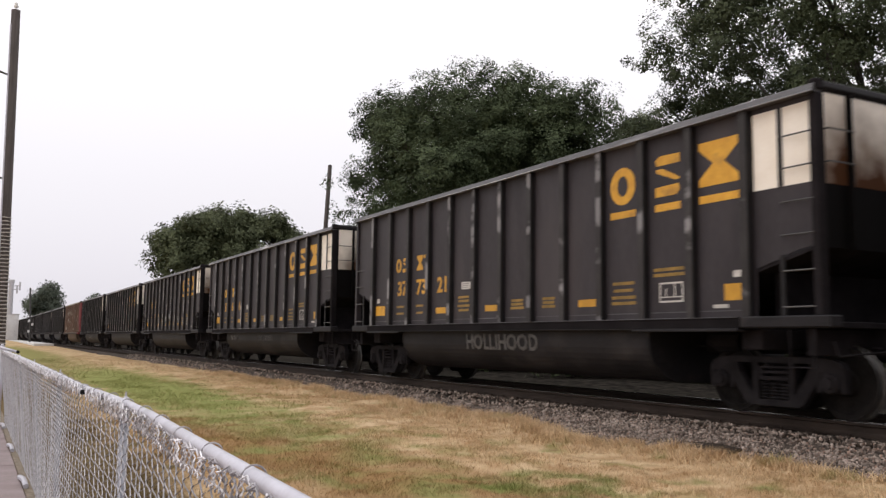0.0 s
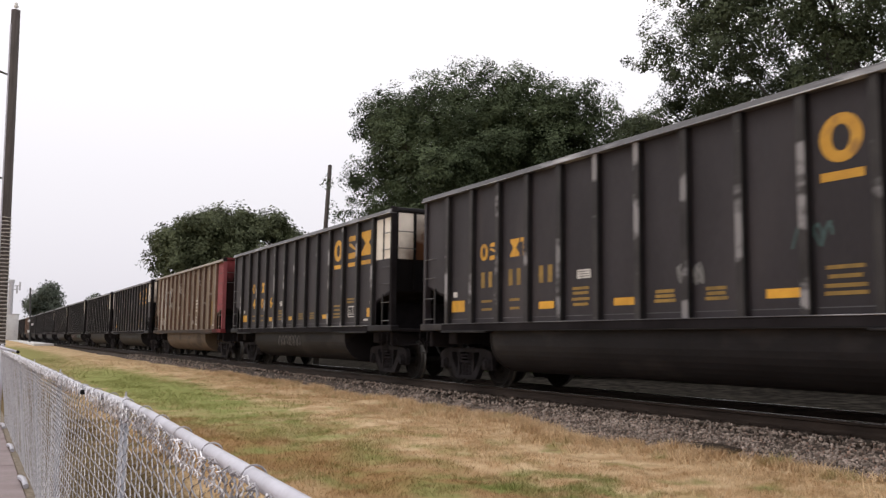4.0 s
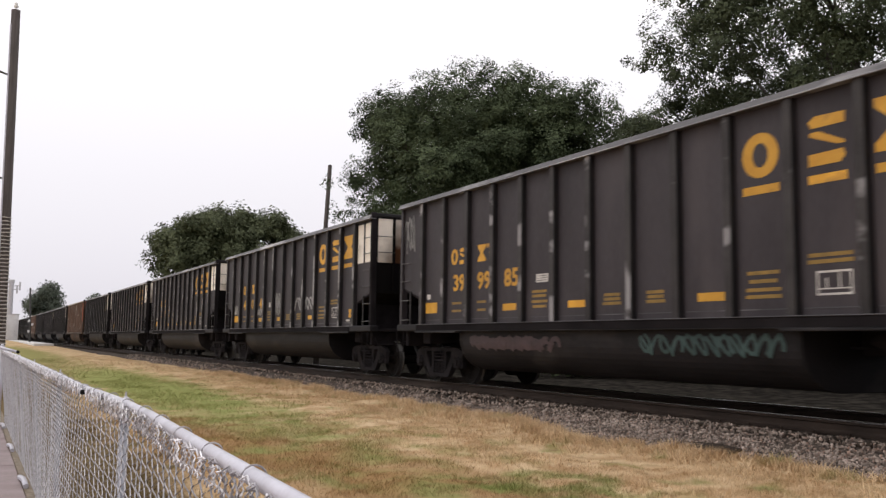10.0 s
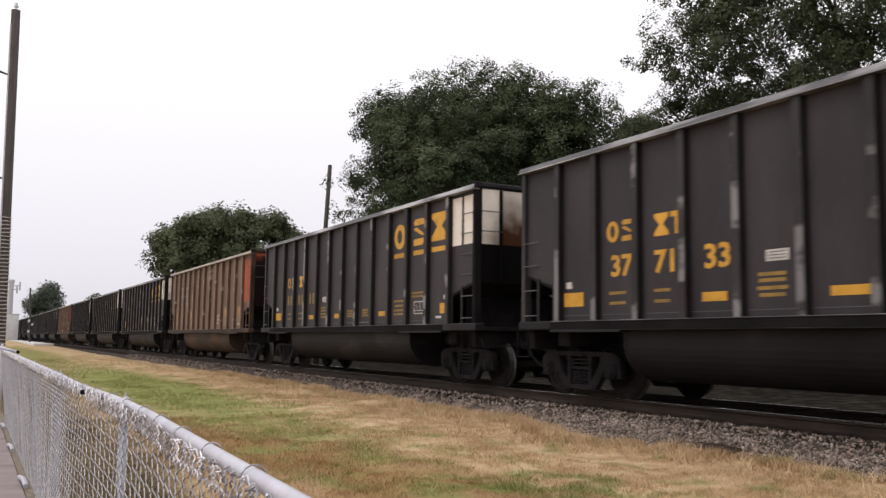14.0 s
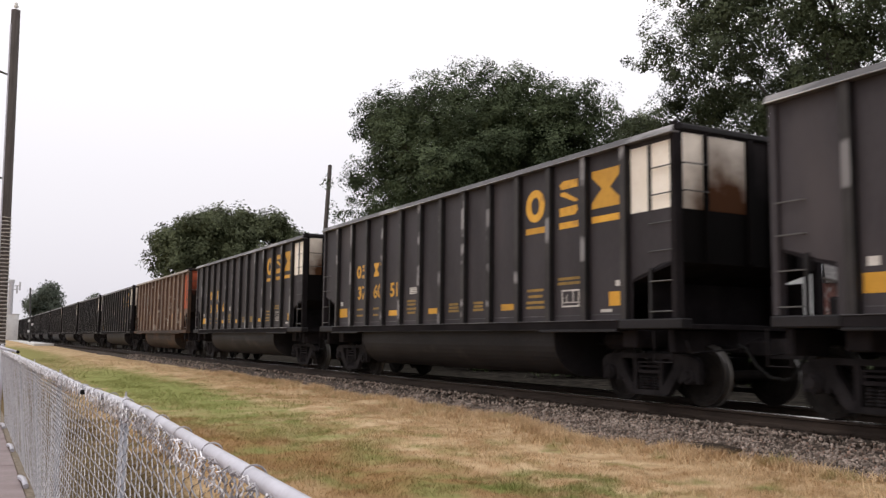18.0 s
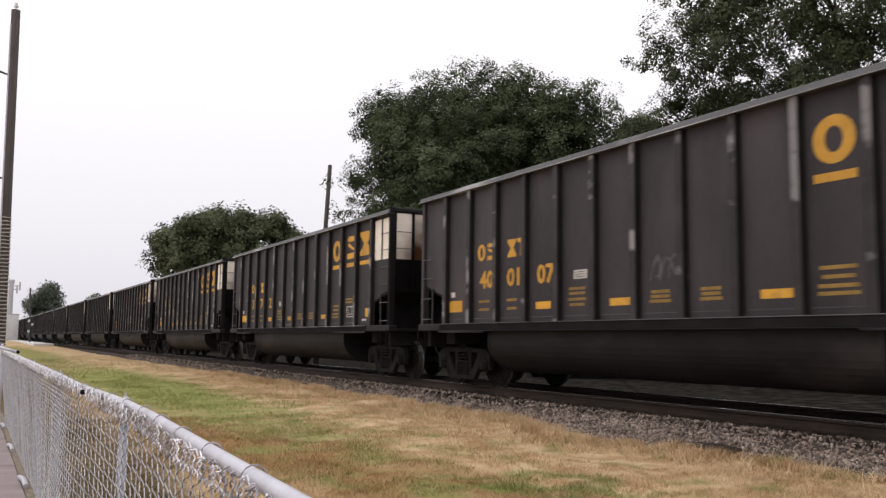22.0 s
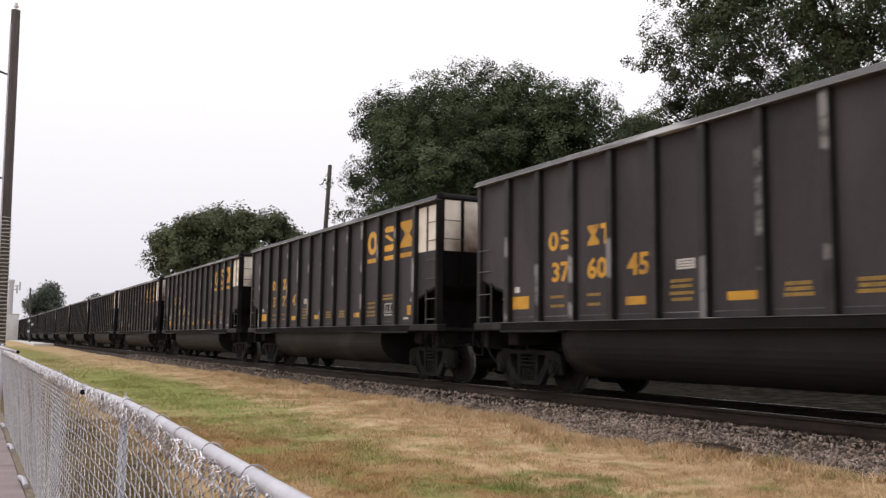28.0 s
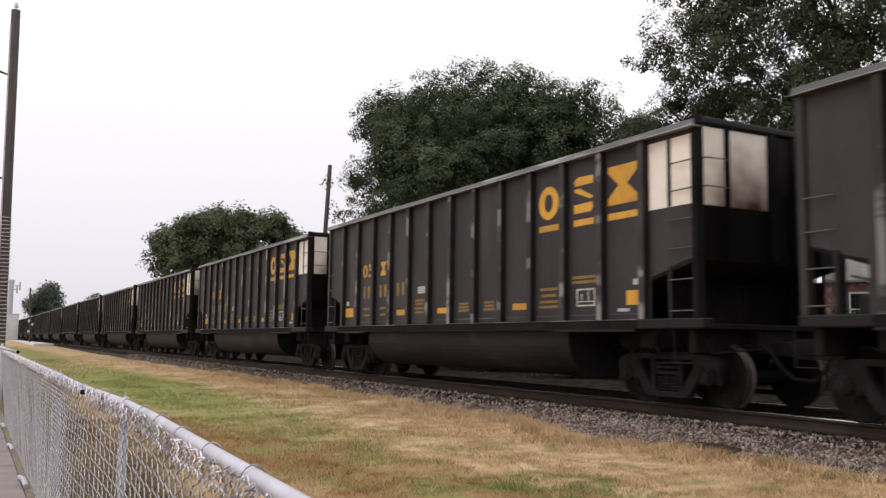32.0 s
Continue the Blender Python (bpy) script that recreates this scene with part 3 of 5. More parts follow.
def build_ties():
    t = build_tie()
    for i in range(1, 92):
        copy_thing(t, pose(TRACK + random.uniform(-0.02, 0.02), 0.4 + 0.533 * i + random.uniform(-0.02, 0.02), random.uniform(-0.006, 0.0), 0, 0, random.uniform(-0.8, 0.8)))
    bm = bmesh.new()
    for i in range(92, 420):
        y = 0.4 + 0.533 * i
        prism([(y - 0.11, 0.2), (y + 0.11, 0.2), (y + 0.11, 0.345), (y - 0.11, 0.345)], "x", TRACK - 1.3, TRACK + 1.3, bm)
    far = part("distant_ties", bm, M["tie"], None)
    tagged(far, "dark wooden ties along the distant track", "ties", kind="stuff")


def build_discarded_tie():
    b = part("old_tie", box(-0.11, 0.11, -0.75, 0.75, 0.0, 0.10, 0.015), M["tie"], None)
    b.matrix_basis = pose(8.60, 8.72, 0.075, 0, -12, -12)
    tagged(b, "old dark timber lying at the foot of the ballast", "timber")


# ---- chain-link fence, pavement ----
FENCE_X, FENCE_END = 0.49, 16.2


def bend(y):
    """The fence leans in and out a little along its length."""
    line = ((-2.0, -0.16), (1.2, -0.048), (2.07, -0.015), (3.0, 0.026), (3.65, 0.026), (4.5, -0.006), (6.0, 0.008), (20.0, 0.0))
    for (a, p), (b, q) in zip(line, line[1:]):
        if y <= b:
            return p + (q - p) * (max(y, a) - a) / (b - a)
    return 0.0



def splay(y, z):
    """Further along, the foot of the fence stands out from its top."""
    k = min(max((y - 5.5) / 3.0, 0.0), 1.0)
    return 0.13 * k * (1.0 - min(max(z, 0.0), 1.2) / 1.2)


def build_pavement():
    x0, x1, z = -2.6, 0.545, 0.0
    p = thing("pavement", pose(0, 0, 0), "worn concrete footpath inside the fence", "pavement", kind="structure")
    slab = bpy.data.meshes.new("slab")
    box(x0, x1, -0.745, 0.745, -0.10, z, 0.006).to_mesh(slab)
    slab.materials.append(M["concrete"])
    for i in range(-3, 22):
        s = new("slab", slab)
        s.parent, s.location = p, (0, 1.5 * i, random.uniform(-0.004, 0.004))
    edge = part("edging", box(0.55, 0.66, -5, 32, -0.12, 0.008, 0.005), M["soil"], p, "strip of soil and straw between path and fence")


def build_fence():
    f = thing("chain_link_fence", pose(FENCE_X, 0, 0), "silver galvanised chain-link fence with curled wire ends along its top rail", "fence")
    h = 1.2275
    # top rail in lengths joined by sleeves
    for a, b, z0, z1 in ((-2.0, 4.42, h, h), (4.42, 10.8, h, h + 0.008), (10.8, FENCE_END, h + 0.008, h)):
        r = part("top_rail", tube([(bend(q), q, z0 + (z1 - z0) * k / 12) for k, q in ((k, a + (b - a) * k / 12) for k in range(13))], 0.0160, 12), M["galv"], f, smooth=True)
        if a > 0:
            part("rail_sleeve", tube([(bend(a - 0.06), a - 0.06, z0), (bend(a + 0.06), a + 0.06, z0)], 0.0195, 12), M["galv"], r)
    part("rail_end_plug", lathe([(0.0, 0.001), (0.0, 0.009), (0.006, 0.011), (0.022, 0.011)], 10, "x", (-0.044 + bend(4.3), 4.22, h - 0.004)), M["rubber"], f, "small dark bolt on the rail")
    for y in (-1.0, 3.62, 6.2, 8.75, 11.3, 13.85):
        post = part("post", tube([(0.035 + bend(y) + splay(y, 0), y, -0.25), (0.035 + bend(y), y, h - 0.03)], 0.016, 10), M["fence_post"], f, smooth=True)
        part("post_cap", lathe([(h - 0.03, 0.016), (h + 0.002, 0.016), (h + 0.012, 0.005), (h + 0.03, 0.003)], 8, "z", (0.035 + bend(y), y, 0)), M["galv"], post)
    end = part("corner_post", tube([(0, FENCE_END, -0.25), (0, FENCE_END, h + 0.06)], 0.036, 12), M["galv"], f, smooth=True)
    part("post_cap", lathe([(h + 0.05, 0.04), (h + 0.08, 0.035), (h + 0.10, 0.01)], 12, "z", (0, FENCE_END, 0)), M["galv"], end)
    # woven wire: each strand zigzags down between its neighbours
    rng = random.Random(3)
    bm = bmesh.new()
    half, step, top, low = 0.0265, 0.0245, h - 0.010, 0.03
    rows = int((top - low) / step)
    count = int((FENCE_END + 0.6) / (2 * half))

    def bulge(y, z):
        return bend(y) + splay(y, z) - 0.024 + 0.010 * noise.noise((y * 0.8, z * 1.5, 1.0)) + 0.010 * noise.noise((y * 3.0, z * 3.0, 5.0)) * (1 if z < 1.1 else 0.3)

    def sag(y, z):
        return 0.012 * noise.noise((y * 1.2, z * 1.1, 8.0))

    verts, faces = [], []
    for s in range(count):
        y0 = -0.6 + 2 * half * s
        climb = 0.024 * min(1.0, max(0.0, (y0 - 3.5) / 0.5))
        pts = []
        for k in range(3 * rows + 1):
            u = k / 3
            # rounded bends with straight runs between them
            swing = math.sin(math.pi * (u + 0.5)) * (1 if s % 2 else -1)
            swing = max(-1.0, min(1.0, 1.12 * swing))
            z = top + climb - u * step
            yy = y0 + swing * half * 1.04
            pts.append((bulge(yy, z) + 0.0035 * math.cos(math.pi * u), yy + sag(yy, z), z + sag(z, yy)))
        r = 0.0020 if y0 < 5 else 0.0024
        n = 4
        start = len(verts)
        for p in pts:
            verts += [(p[0] + r, p[1], p[2]), (p[0], p[1] + r, p[2]), (p[0] - r, p[1], p[2]), (p[0], p[1] - r, p[2])]
        for k in range(len(pts) - 1):
            a = start + 4 * k
            faces += [(a + j, a + (j + 1) % 4, a + 4 + (j + 1) % 4, a + 4 + j) for j in range(4)]
    raw("woven_mesh", verts, faces, M["wire"], f, "diamond wire mesh")
    # strand ends knuckled and twisted in a ragged ruffle: on the near face of the rail, and over its top further off
    curls = bmesh.new()

    def ruffle(y0, y1, lo, hi, step, thick):
        """One bent strand that climbs and dips along the rail."""
        y, up, pts = y0, False, []
        while y < y1:
            z = h + rng.uniform(*(hi if up else lo))
            pts.append((bend(y) - (0.022 if up else 0.030) - rng.uniform(0, 0.005), y + rng.uniform(-0.4, 0.4) * step, z))
            if rng.random() < 0.22 and len(pts) > 2:
                tube(pts, thick, 4, curls)
                pts = []
            y += step * rng.uniform(0.7, 1.3)
            up = not up
        if len(pts) > 1:
            tube(pts, thick, 4, curls)

    for k in range(3):
        ruffle(3.3, FENCE_END - 0.2, (-0.030, -0.008), (0.004, 0.024), 0.060 + 0.012 * k, 0.0018)
    # nearer, each diamond ends in a bright knuckle under the rail, with its two tips twisted up on to the rail
    tips = bmesh.new()
    y = 0.9
    while y < 4.0:
        o, lean = bend(y), rng.uniform(-0.022, 0.022)
        low_z, top_z = h - rng.uniform(0.046, 0.058), h + rng.uniform(-0.012, 0.006)
        # two strands wound about each other, hooked over at their tips
        for side in (-1, 1):
            pts = []
            for k in range(8):
                u, q = k / 7, 3.3 * math.pi * k / 7
                spread = 0.026 * (1 - u) ** 2 + 0.0065 * math.cos(q)
                pts.append((o - 0.030 - 0.004 * side * math.sin(q), y + lean * u + side * spread, low_z + (top_z - low_z) * u))
            tip = rng.uniform(0.006, 0.018)
            pts.append((o - 0.026, y + lean + side * tip, top_z + rng.uniform(0.002, 0.012)))
            pts.append((o - 0.024, y + lean + side * (tip + 0.010), top_z + rng.uniform(-0.012, 0.008)))
            tube(pts, 0.0019, 5, tips if rng.random() < 0.5 else curls)
        y += 0.053 * rng.uniform(0.85, 1.15)
    part("twisted_wire", tips, M["wire"], f, "grey twisted wire tips on the rail")["kind"] = "stuff"
    for k in range(90):
        y = 3.2 + 8.0 * rng.random() ** 1.3
        o, w, z, a = bend(y), rng.uniform(0.02, 0.05), h - rng.uniform(0.0, 0.03), rng.uniform(0, 6.28)
        tube([(o - 0.030 + 0.006 * math.cos(q), y + w * math.cos(q), z + 0.014 * math.sin(q)) for q in (a + 0.9 * k2 for k2 in range(5))], 0.0018, 4, curls)
    part("wire_tangle", curls, M["wire_end"], f, "twisted and bent wire ends along the rail")["kind"] = "stuff"
    for i in range(24):
        y = 1.18 + 0.36 * i
        ring = [(bend(y) + 0.0215 * math.cos(a), y + 0.03 * (a / 6.28) - 0.01, h + 0.0215 * math.sin(a)) for a in (0.45 * k - 2.2 for k in range(13))]
        ring.append((bend(y) - 0.026, y + 0.03, h - 0.05))
        part("tie_wire", tube(ring, 0.0019, 5), M["wire"], f)
    # the return that runs off from the corner post, with its own top rail
    part("return_rail", tube([(0.15, 14.6, h), (-0.07, 15.0, h + 0.058), (-0.62, 16.0, h + 0.20)], 0.021, 10), M["galv"], f, smooth=True)
    part("rail_plug", tube([(0.158, 14.585, h - 0.002), (0.17, 14.563, h - 0.005)], 0.023, 10), M["rubber"], f, "dark hollow end of the rail")
    rv, rf = [], []
    for s in range(26):
        o = len(rv)
        for k in range(30):
            u = 0.066 * s + (0.034 if (k + s) % 2 else -0.034)
            x, y, z = -u * 0.88, FENCE_END + 0.45 * u, 1.21 - 0.04 * k
            rv += [(x + 0.0024, y, z), (x, y + 0.0024, z), (x - 0.0024, y, z), (x, y - 0.0024, z)]
        for k in range(29):
            a = o + 4 * k
            rf += [(a + j, a + (j + 1) % 4, a + 4 + (j + 1) % 4, a + 4 + j) for j in range(4)]
    raw("return_mesh", rv, rf, M["wire"], f, "diamond wire mesh")
    for y in (3.7, 6.7, 9.7, 12.7, 15.8):
        part("bottom_clip", tube([(0.075, y - 0.25, 0.03), (0.072, y - 0.05, 0.05), (0.068, y + 0.06, 0.055), (0.050, y + 0.40, 0.03)], 0.026, 7), M["galv"], f, "pale bent clip at the fence foot")
    return f
# ---- the coal train ----
PITCH, FRONT, REAR = 16.18, 7.325, 7.15
POSTS = [6.0 - 1.015 * i for i in range(13)]
SHEET = 1.505


def bay(i):
    """Both edges of bay i between side posts, counted from 1 at the rear."""
    e = [REAR] + POSTS + [-FRONT]
    return e[i - 1], e[i]


def plate(y0, y1, z0, z1, bm=None, lift=0.0):
    """A painted patch on the near side sheet."""
    return box(-SHEET - 0.016 - lift, -SHEET - 0.0125, min(y0, y1), max(y0, y1), min(z0, z1), max(z0, z1), 0, bm)


GLYPHS = {}


def digits(text, height):
    """The outline of figures as a thin mesh, lying to face the near side of the track."""
    if (text, height) not in GLYPHS:
        cu = bpy.data.curves.new("figures", "FONT")
        cu.body, cu.size, cu.extrude, cu.resolution_u, cu.offset = text, height * 1.37, 0.002, 2, 0.012 * height / 0.33
        ob = new("figures", cu)
        me = bpy.data.meshes.new_from_object(ob.evaluated_get(bpy.context.evaluated_depsgraph_get()))
        bpy.data.objects.remove(ob)
        me.transform(Matrix(((0, 0, -1, 0), (-1, 0, 0, 0), (0, 1, 0, 0), (0, 0, 0, 1))))
        GLYPHS[(text, height)] = me
    return GLYPHS[(text, height)]


def side_plate(outline, hole=None, thick=0.004, bm=None):
    """A flat painted shape on the near side: (to the right, up) points."""
    bm = bm or bmesh.new()
    return prism([(-a, b) for a, b in outline], "x", -SHEET - 0.0125 - thick, -SHEET - 0.0125, bm)


def ring_shape(cx, z0, z1, w, t):
    """A plain thick oval ring, cut in short straight pieces."""
    bm = bmesh.new()
    cz, rx, rz, n = (z0 + z1) / 2, w / 2, (z1 - z0) / 2, 20
    x0 = -SHEET - 0.0125
    loops = [[bm.verts.new((x, -cx - (rx - k) * math.cos(q), cz + (rz - 0.8 * k) * math.sin(q))) for q in (2 * math.pi * i / n for i in range(n))] for x, k in ((x0, 0), (x0 - 0.004, 0), (x0 - 0.004, t), (x0, t))]
    for a, b in zip(loops, loops[1:]):
        for i in range(n):
            bm.faces.new((a[i], a[(i + 1) % n], b[(i + 1) % n], b[i]))
    bmesh.ops.recalc_face_normals(bm, faces=bm.faces[:])
    return bm


def bars_shape(cx, z0, z1, w):
    """Three plain stacked bars, the middle one slanted."""
    bm, h = bmesh.new(), z1 - z0
    side_plate([(cx - w * 0.42, z1 - 0.24 * h), (cx + w * 0.5, z1 - 0.24 * h), (cx + w * 0.5, z1 - 0.02 * h), (cx - w * 0.30, z1), (cx - w * 0.5, z1 - 0.1 * h)], bm=bm)
    side_plate([(cx - w * 0.46, z0 + 0.60 * h), (cx + w * 0.3, z0 + 0.36 * h), (cx + w * 0.5, z0 + 0.36 * h), (cx + w * 0.46, z0 + 0.42 * h), (cx - w * 0.2, z0 + 0.68 * h), (cx - w * 0.46, z0 + 0.68 * h)], bm=bm)
    side_plate([(cx - w * 0.5, z0), (cx + w * 0.36, z0), (cx + w * 0.5, z0 + 0.12 * h), (cx + w * 0.44, z0 + 0.26 * h), (cx - w * 0.5, z0 + 0.24 * h)], bm=bm)
    return bm


def hourglass(cx, z0, z1, w):
    bm, h = bmesh.new(), z1 - z0
    side_plate([(cx - w / 2, z0), (cx + w / 2, z0), (cx + w / 2, z0 + 0.16 * h), (cx + 0.14 * w, z0 + 0.5 * h), (cx + w / 2, z1 - 0.16 * h), (cx + w / 2, z1),
                (cx - w / 2, z1), (cx - w / 2, z1 - 0.16 * h), (cx - 0.14 * w, z0 + 0.5 * h), (cx - w / 2, z0 + 0.16 * h)], bm=bm)
    return bm


def build_wheelset():
    bm = bmesh.new()
    for s in (-1, 1):
        prof = [(0.68, 0.10), (0.685, 0.36), (0.672, 0.385), (0.672, 0.484), (0.695, 0.486), (0.712, 0.458), (0.805, 0.452), (0.808, 0.385), (0.77, 0.36), (0.755, 0.17), (0.80, 0.14), (0.80, 0.10)]
        lathe([(s * a, b) for a, b in prof], 28, "x", bm=bm)
    tube([(-0.95, 0, 0), (0.95, 0, 0)], 0.085, 10, bm)
    # lightening marks on the plate, so that the turn of the wheel can be seen
    for s in (-1, 1):
        for k in range(3):
            a = 2.094 * k + 0.4
            box(s * 0.77 - 0.008, s * 0.77 + 0.008, 0.25 * math.cos(a) - 0.03, 0.25 * math.cos(a) + 0.03, 0.25 * math.sin(a) - 0.03, 0.25 * math.sin(a) + 0.03, 0, bm)
    bmesh.ops.recalc_face_normals(bm, faces=bm.faces[:])
    return bm


BELLY_TOP, BELLY_DROP, BELLY_TURN = 0.95, 0.615, 0.72


def recess(z):
    """How far the rounded belly has turned in at a height over the rail."""
    d = min(1.0, max(0.0, (BELLY_TOP - z) / BELLY_DROP))
    return BELLY_TURN * (1 - math.sqrt(1 - d * d))


def build_truck(car, y):
    """A three-piece freight truck under one end of a car."""
    bm = box(-0.95, 0.95, -0.20, 0.20, 0.42, 0.72, 0.03)
    box(-0.35, 0.35, -0.3, 0.3, 0.6, 0.82, 0.03, bm)
    # slotted end of the bolster over the springs
    prism([(-0.235, 0.465), (0.235, 0.465), (0.235, 0.65), (-0.225, 0.65), (-0.225, 0.622), (0.195, 0.622), (0.195, 0.588), (-0.225, 0.588), (-0.225, 0.555), (0.195, 0.555), (0.195, 0.515), (-0.235, 0.515)], "x", -1.085, -0.94, bm)
    truck = part("truck", bm, M["grime"], car, "dusty black cast-steel freight truck")
    truck.location = (0, y, 0)
    for s in (-1, 1):
        a, b = sorted((s * 0.985, s * 1.10))
        bm = bmesh.new()
        prism([(-1.10, 0.46), (-1.10, 0.64), (-1.04, 0.715), (-0.92, 0.755), (-0.70, 0.775), (0.70, 0.775), (0.92, 0.755), (1.04, 0.715), (1.10, 0.64), (1.10, 0.46), (1.03, 0.58), (0.74, 0.60), (0.62, 0.695), (-0.62, 0.695), (-0.74, 0.60), (-1.03, 0.58)], "x", a, b, bm)
        for q in (-1, 1):
            prism([(q * 0.60, 0.70), (q * 0.76, 0.70), (q * 0.72, 0.50), (q * 0.46, 0.15), (q * 0.30, 0.17), (q * 0.36, 0.30), (q * 0.56, 0.56)], "x", a, b, bm)
            prism([(q * 0.25, 0.18), (q * 0.34, 0.18), (q * 0.34, 0.70), (q * 0.25, 0.70)], "x", a + 0.004, b - 0.004, bm)
            prism([(q * 1.03, 0.34), (q * 1.10, 0.34), (q * 1.10, 0.56), (q * 1.03, 0.60)], "x", a + 0.01, b - 0.01, bm)
            prism([(q * 0.68, 0.34), (q * 0.75, 0.34), (q * 0.75, 0.62), (q * 0.68, 0.62)], "x", a + 0.01, b - 0.01, bm)
            box(a + 0.006, b + 0.004, q * 0.889 - 0.13, q * 0.889 + 0.13, 0.52, 0.62, 0.01, bm)
        prism([(-0.42, 0.13), (0.42, 0.13), (0.42, 0.21), (-0.42, 0.21)], "x", a + 0.006, b - 0.006, bm)
        part("side_frame", bm, M["truck"], truck)
        if s < 0:
            for q in (-0.15, 0.0, 0.15):
                coil = [(0.215 + 0.021 * k, 0.072 if k % 2 else 0.052) for k in range(12)]
                part("spring", lathe(coil, 10, "z", (s * 1.04, q, 0)), M["truck"], truck)
        for q in (-0.889, 0.889):
            bm = lathe([(s * 0.97, 0.125), (s * 1.10, 0.135), (s * 1.13, 0.12), (s * 1.135, 0.075), (s * 1.17, 0.07), (s * 1.175, 0.02)], 14, "x", (0, q, 0.457))
            for k in range(3):
                a3 = 2.1 * k
                lathe([(s * 1.135, 0.016), (s * 1.15, 0.016)], 6, "x", (0, q + 0.09 * math.cos(a3), 0.457 + 0.09 * math.sin(a3)), bm)
            part("bearing_cap", bm, M["truck"], truck)
    part("brake_rigging", tube([(-0.7, -0.42, 0.33), (0.7, -0.42, 0.33), (0.1, -0.40, 0.34), (-0.1, 0.40, 0.34), (-0.7, 0.42, 0.33), (0.7, 0.42, 0.33)], 0.035, 6), M["grime"], truck)
    for q in (-0.889, 0.889):
        bm = build_wheelset()
        w = part("wheelset", bm, M["wheel"], truck, "steel wheels with worn bright rims")
        w.location = (0, q, 0.457)
        w.data.materials.append(M["tread"])
        for p in w.data.polygons:
            c = p.center
            r = math.hypot(c.y, c.z)
            if 0.44 < r and abs(c.x) > 0.70:
                p.material_index = 1
    return truck


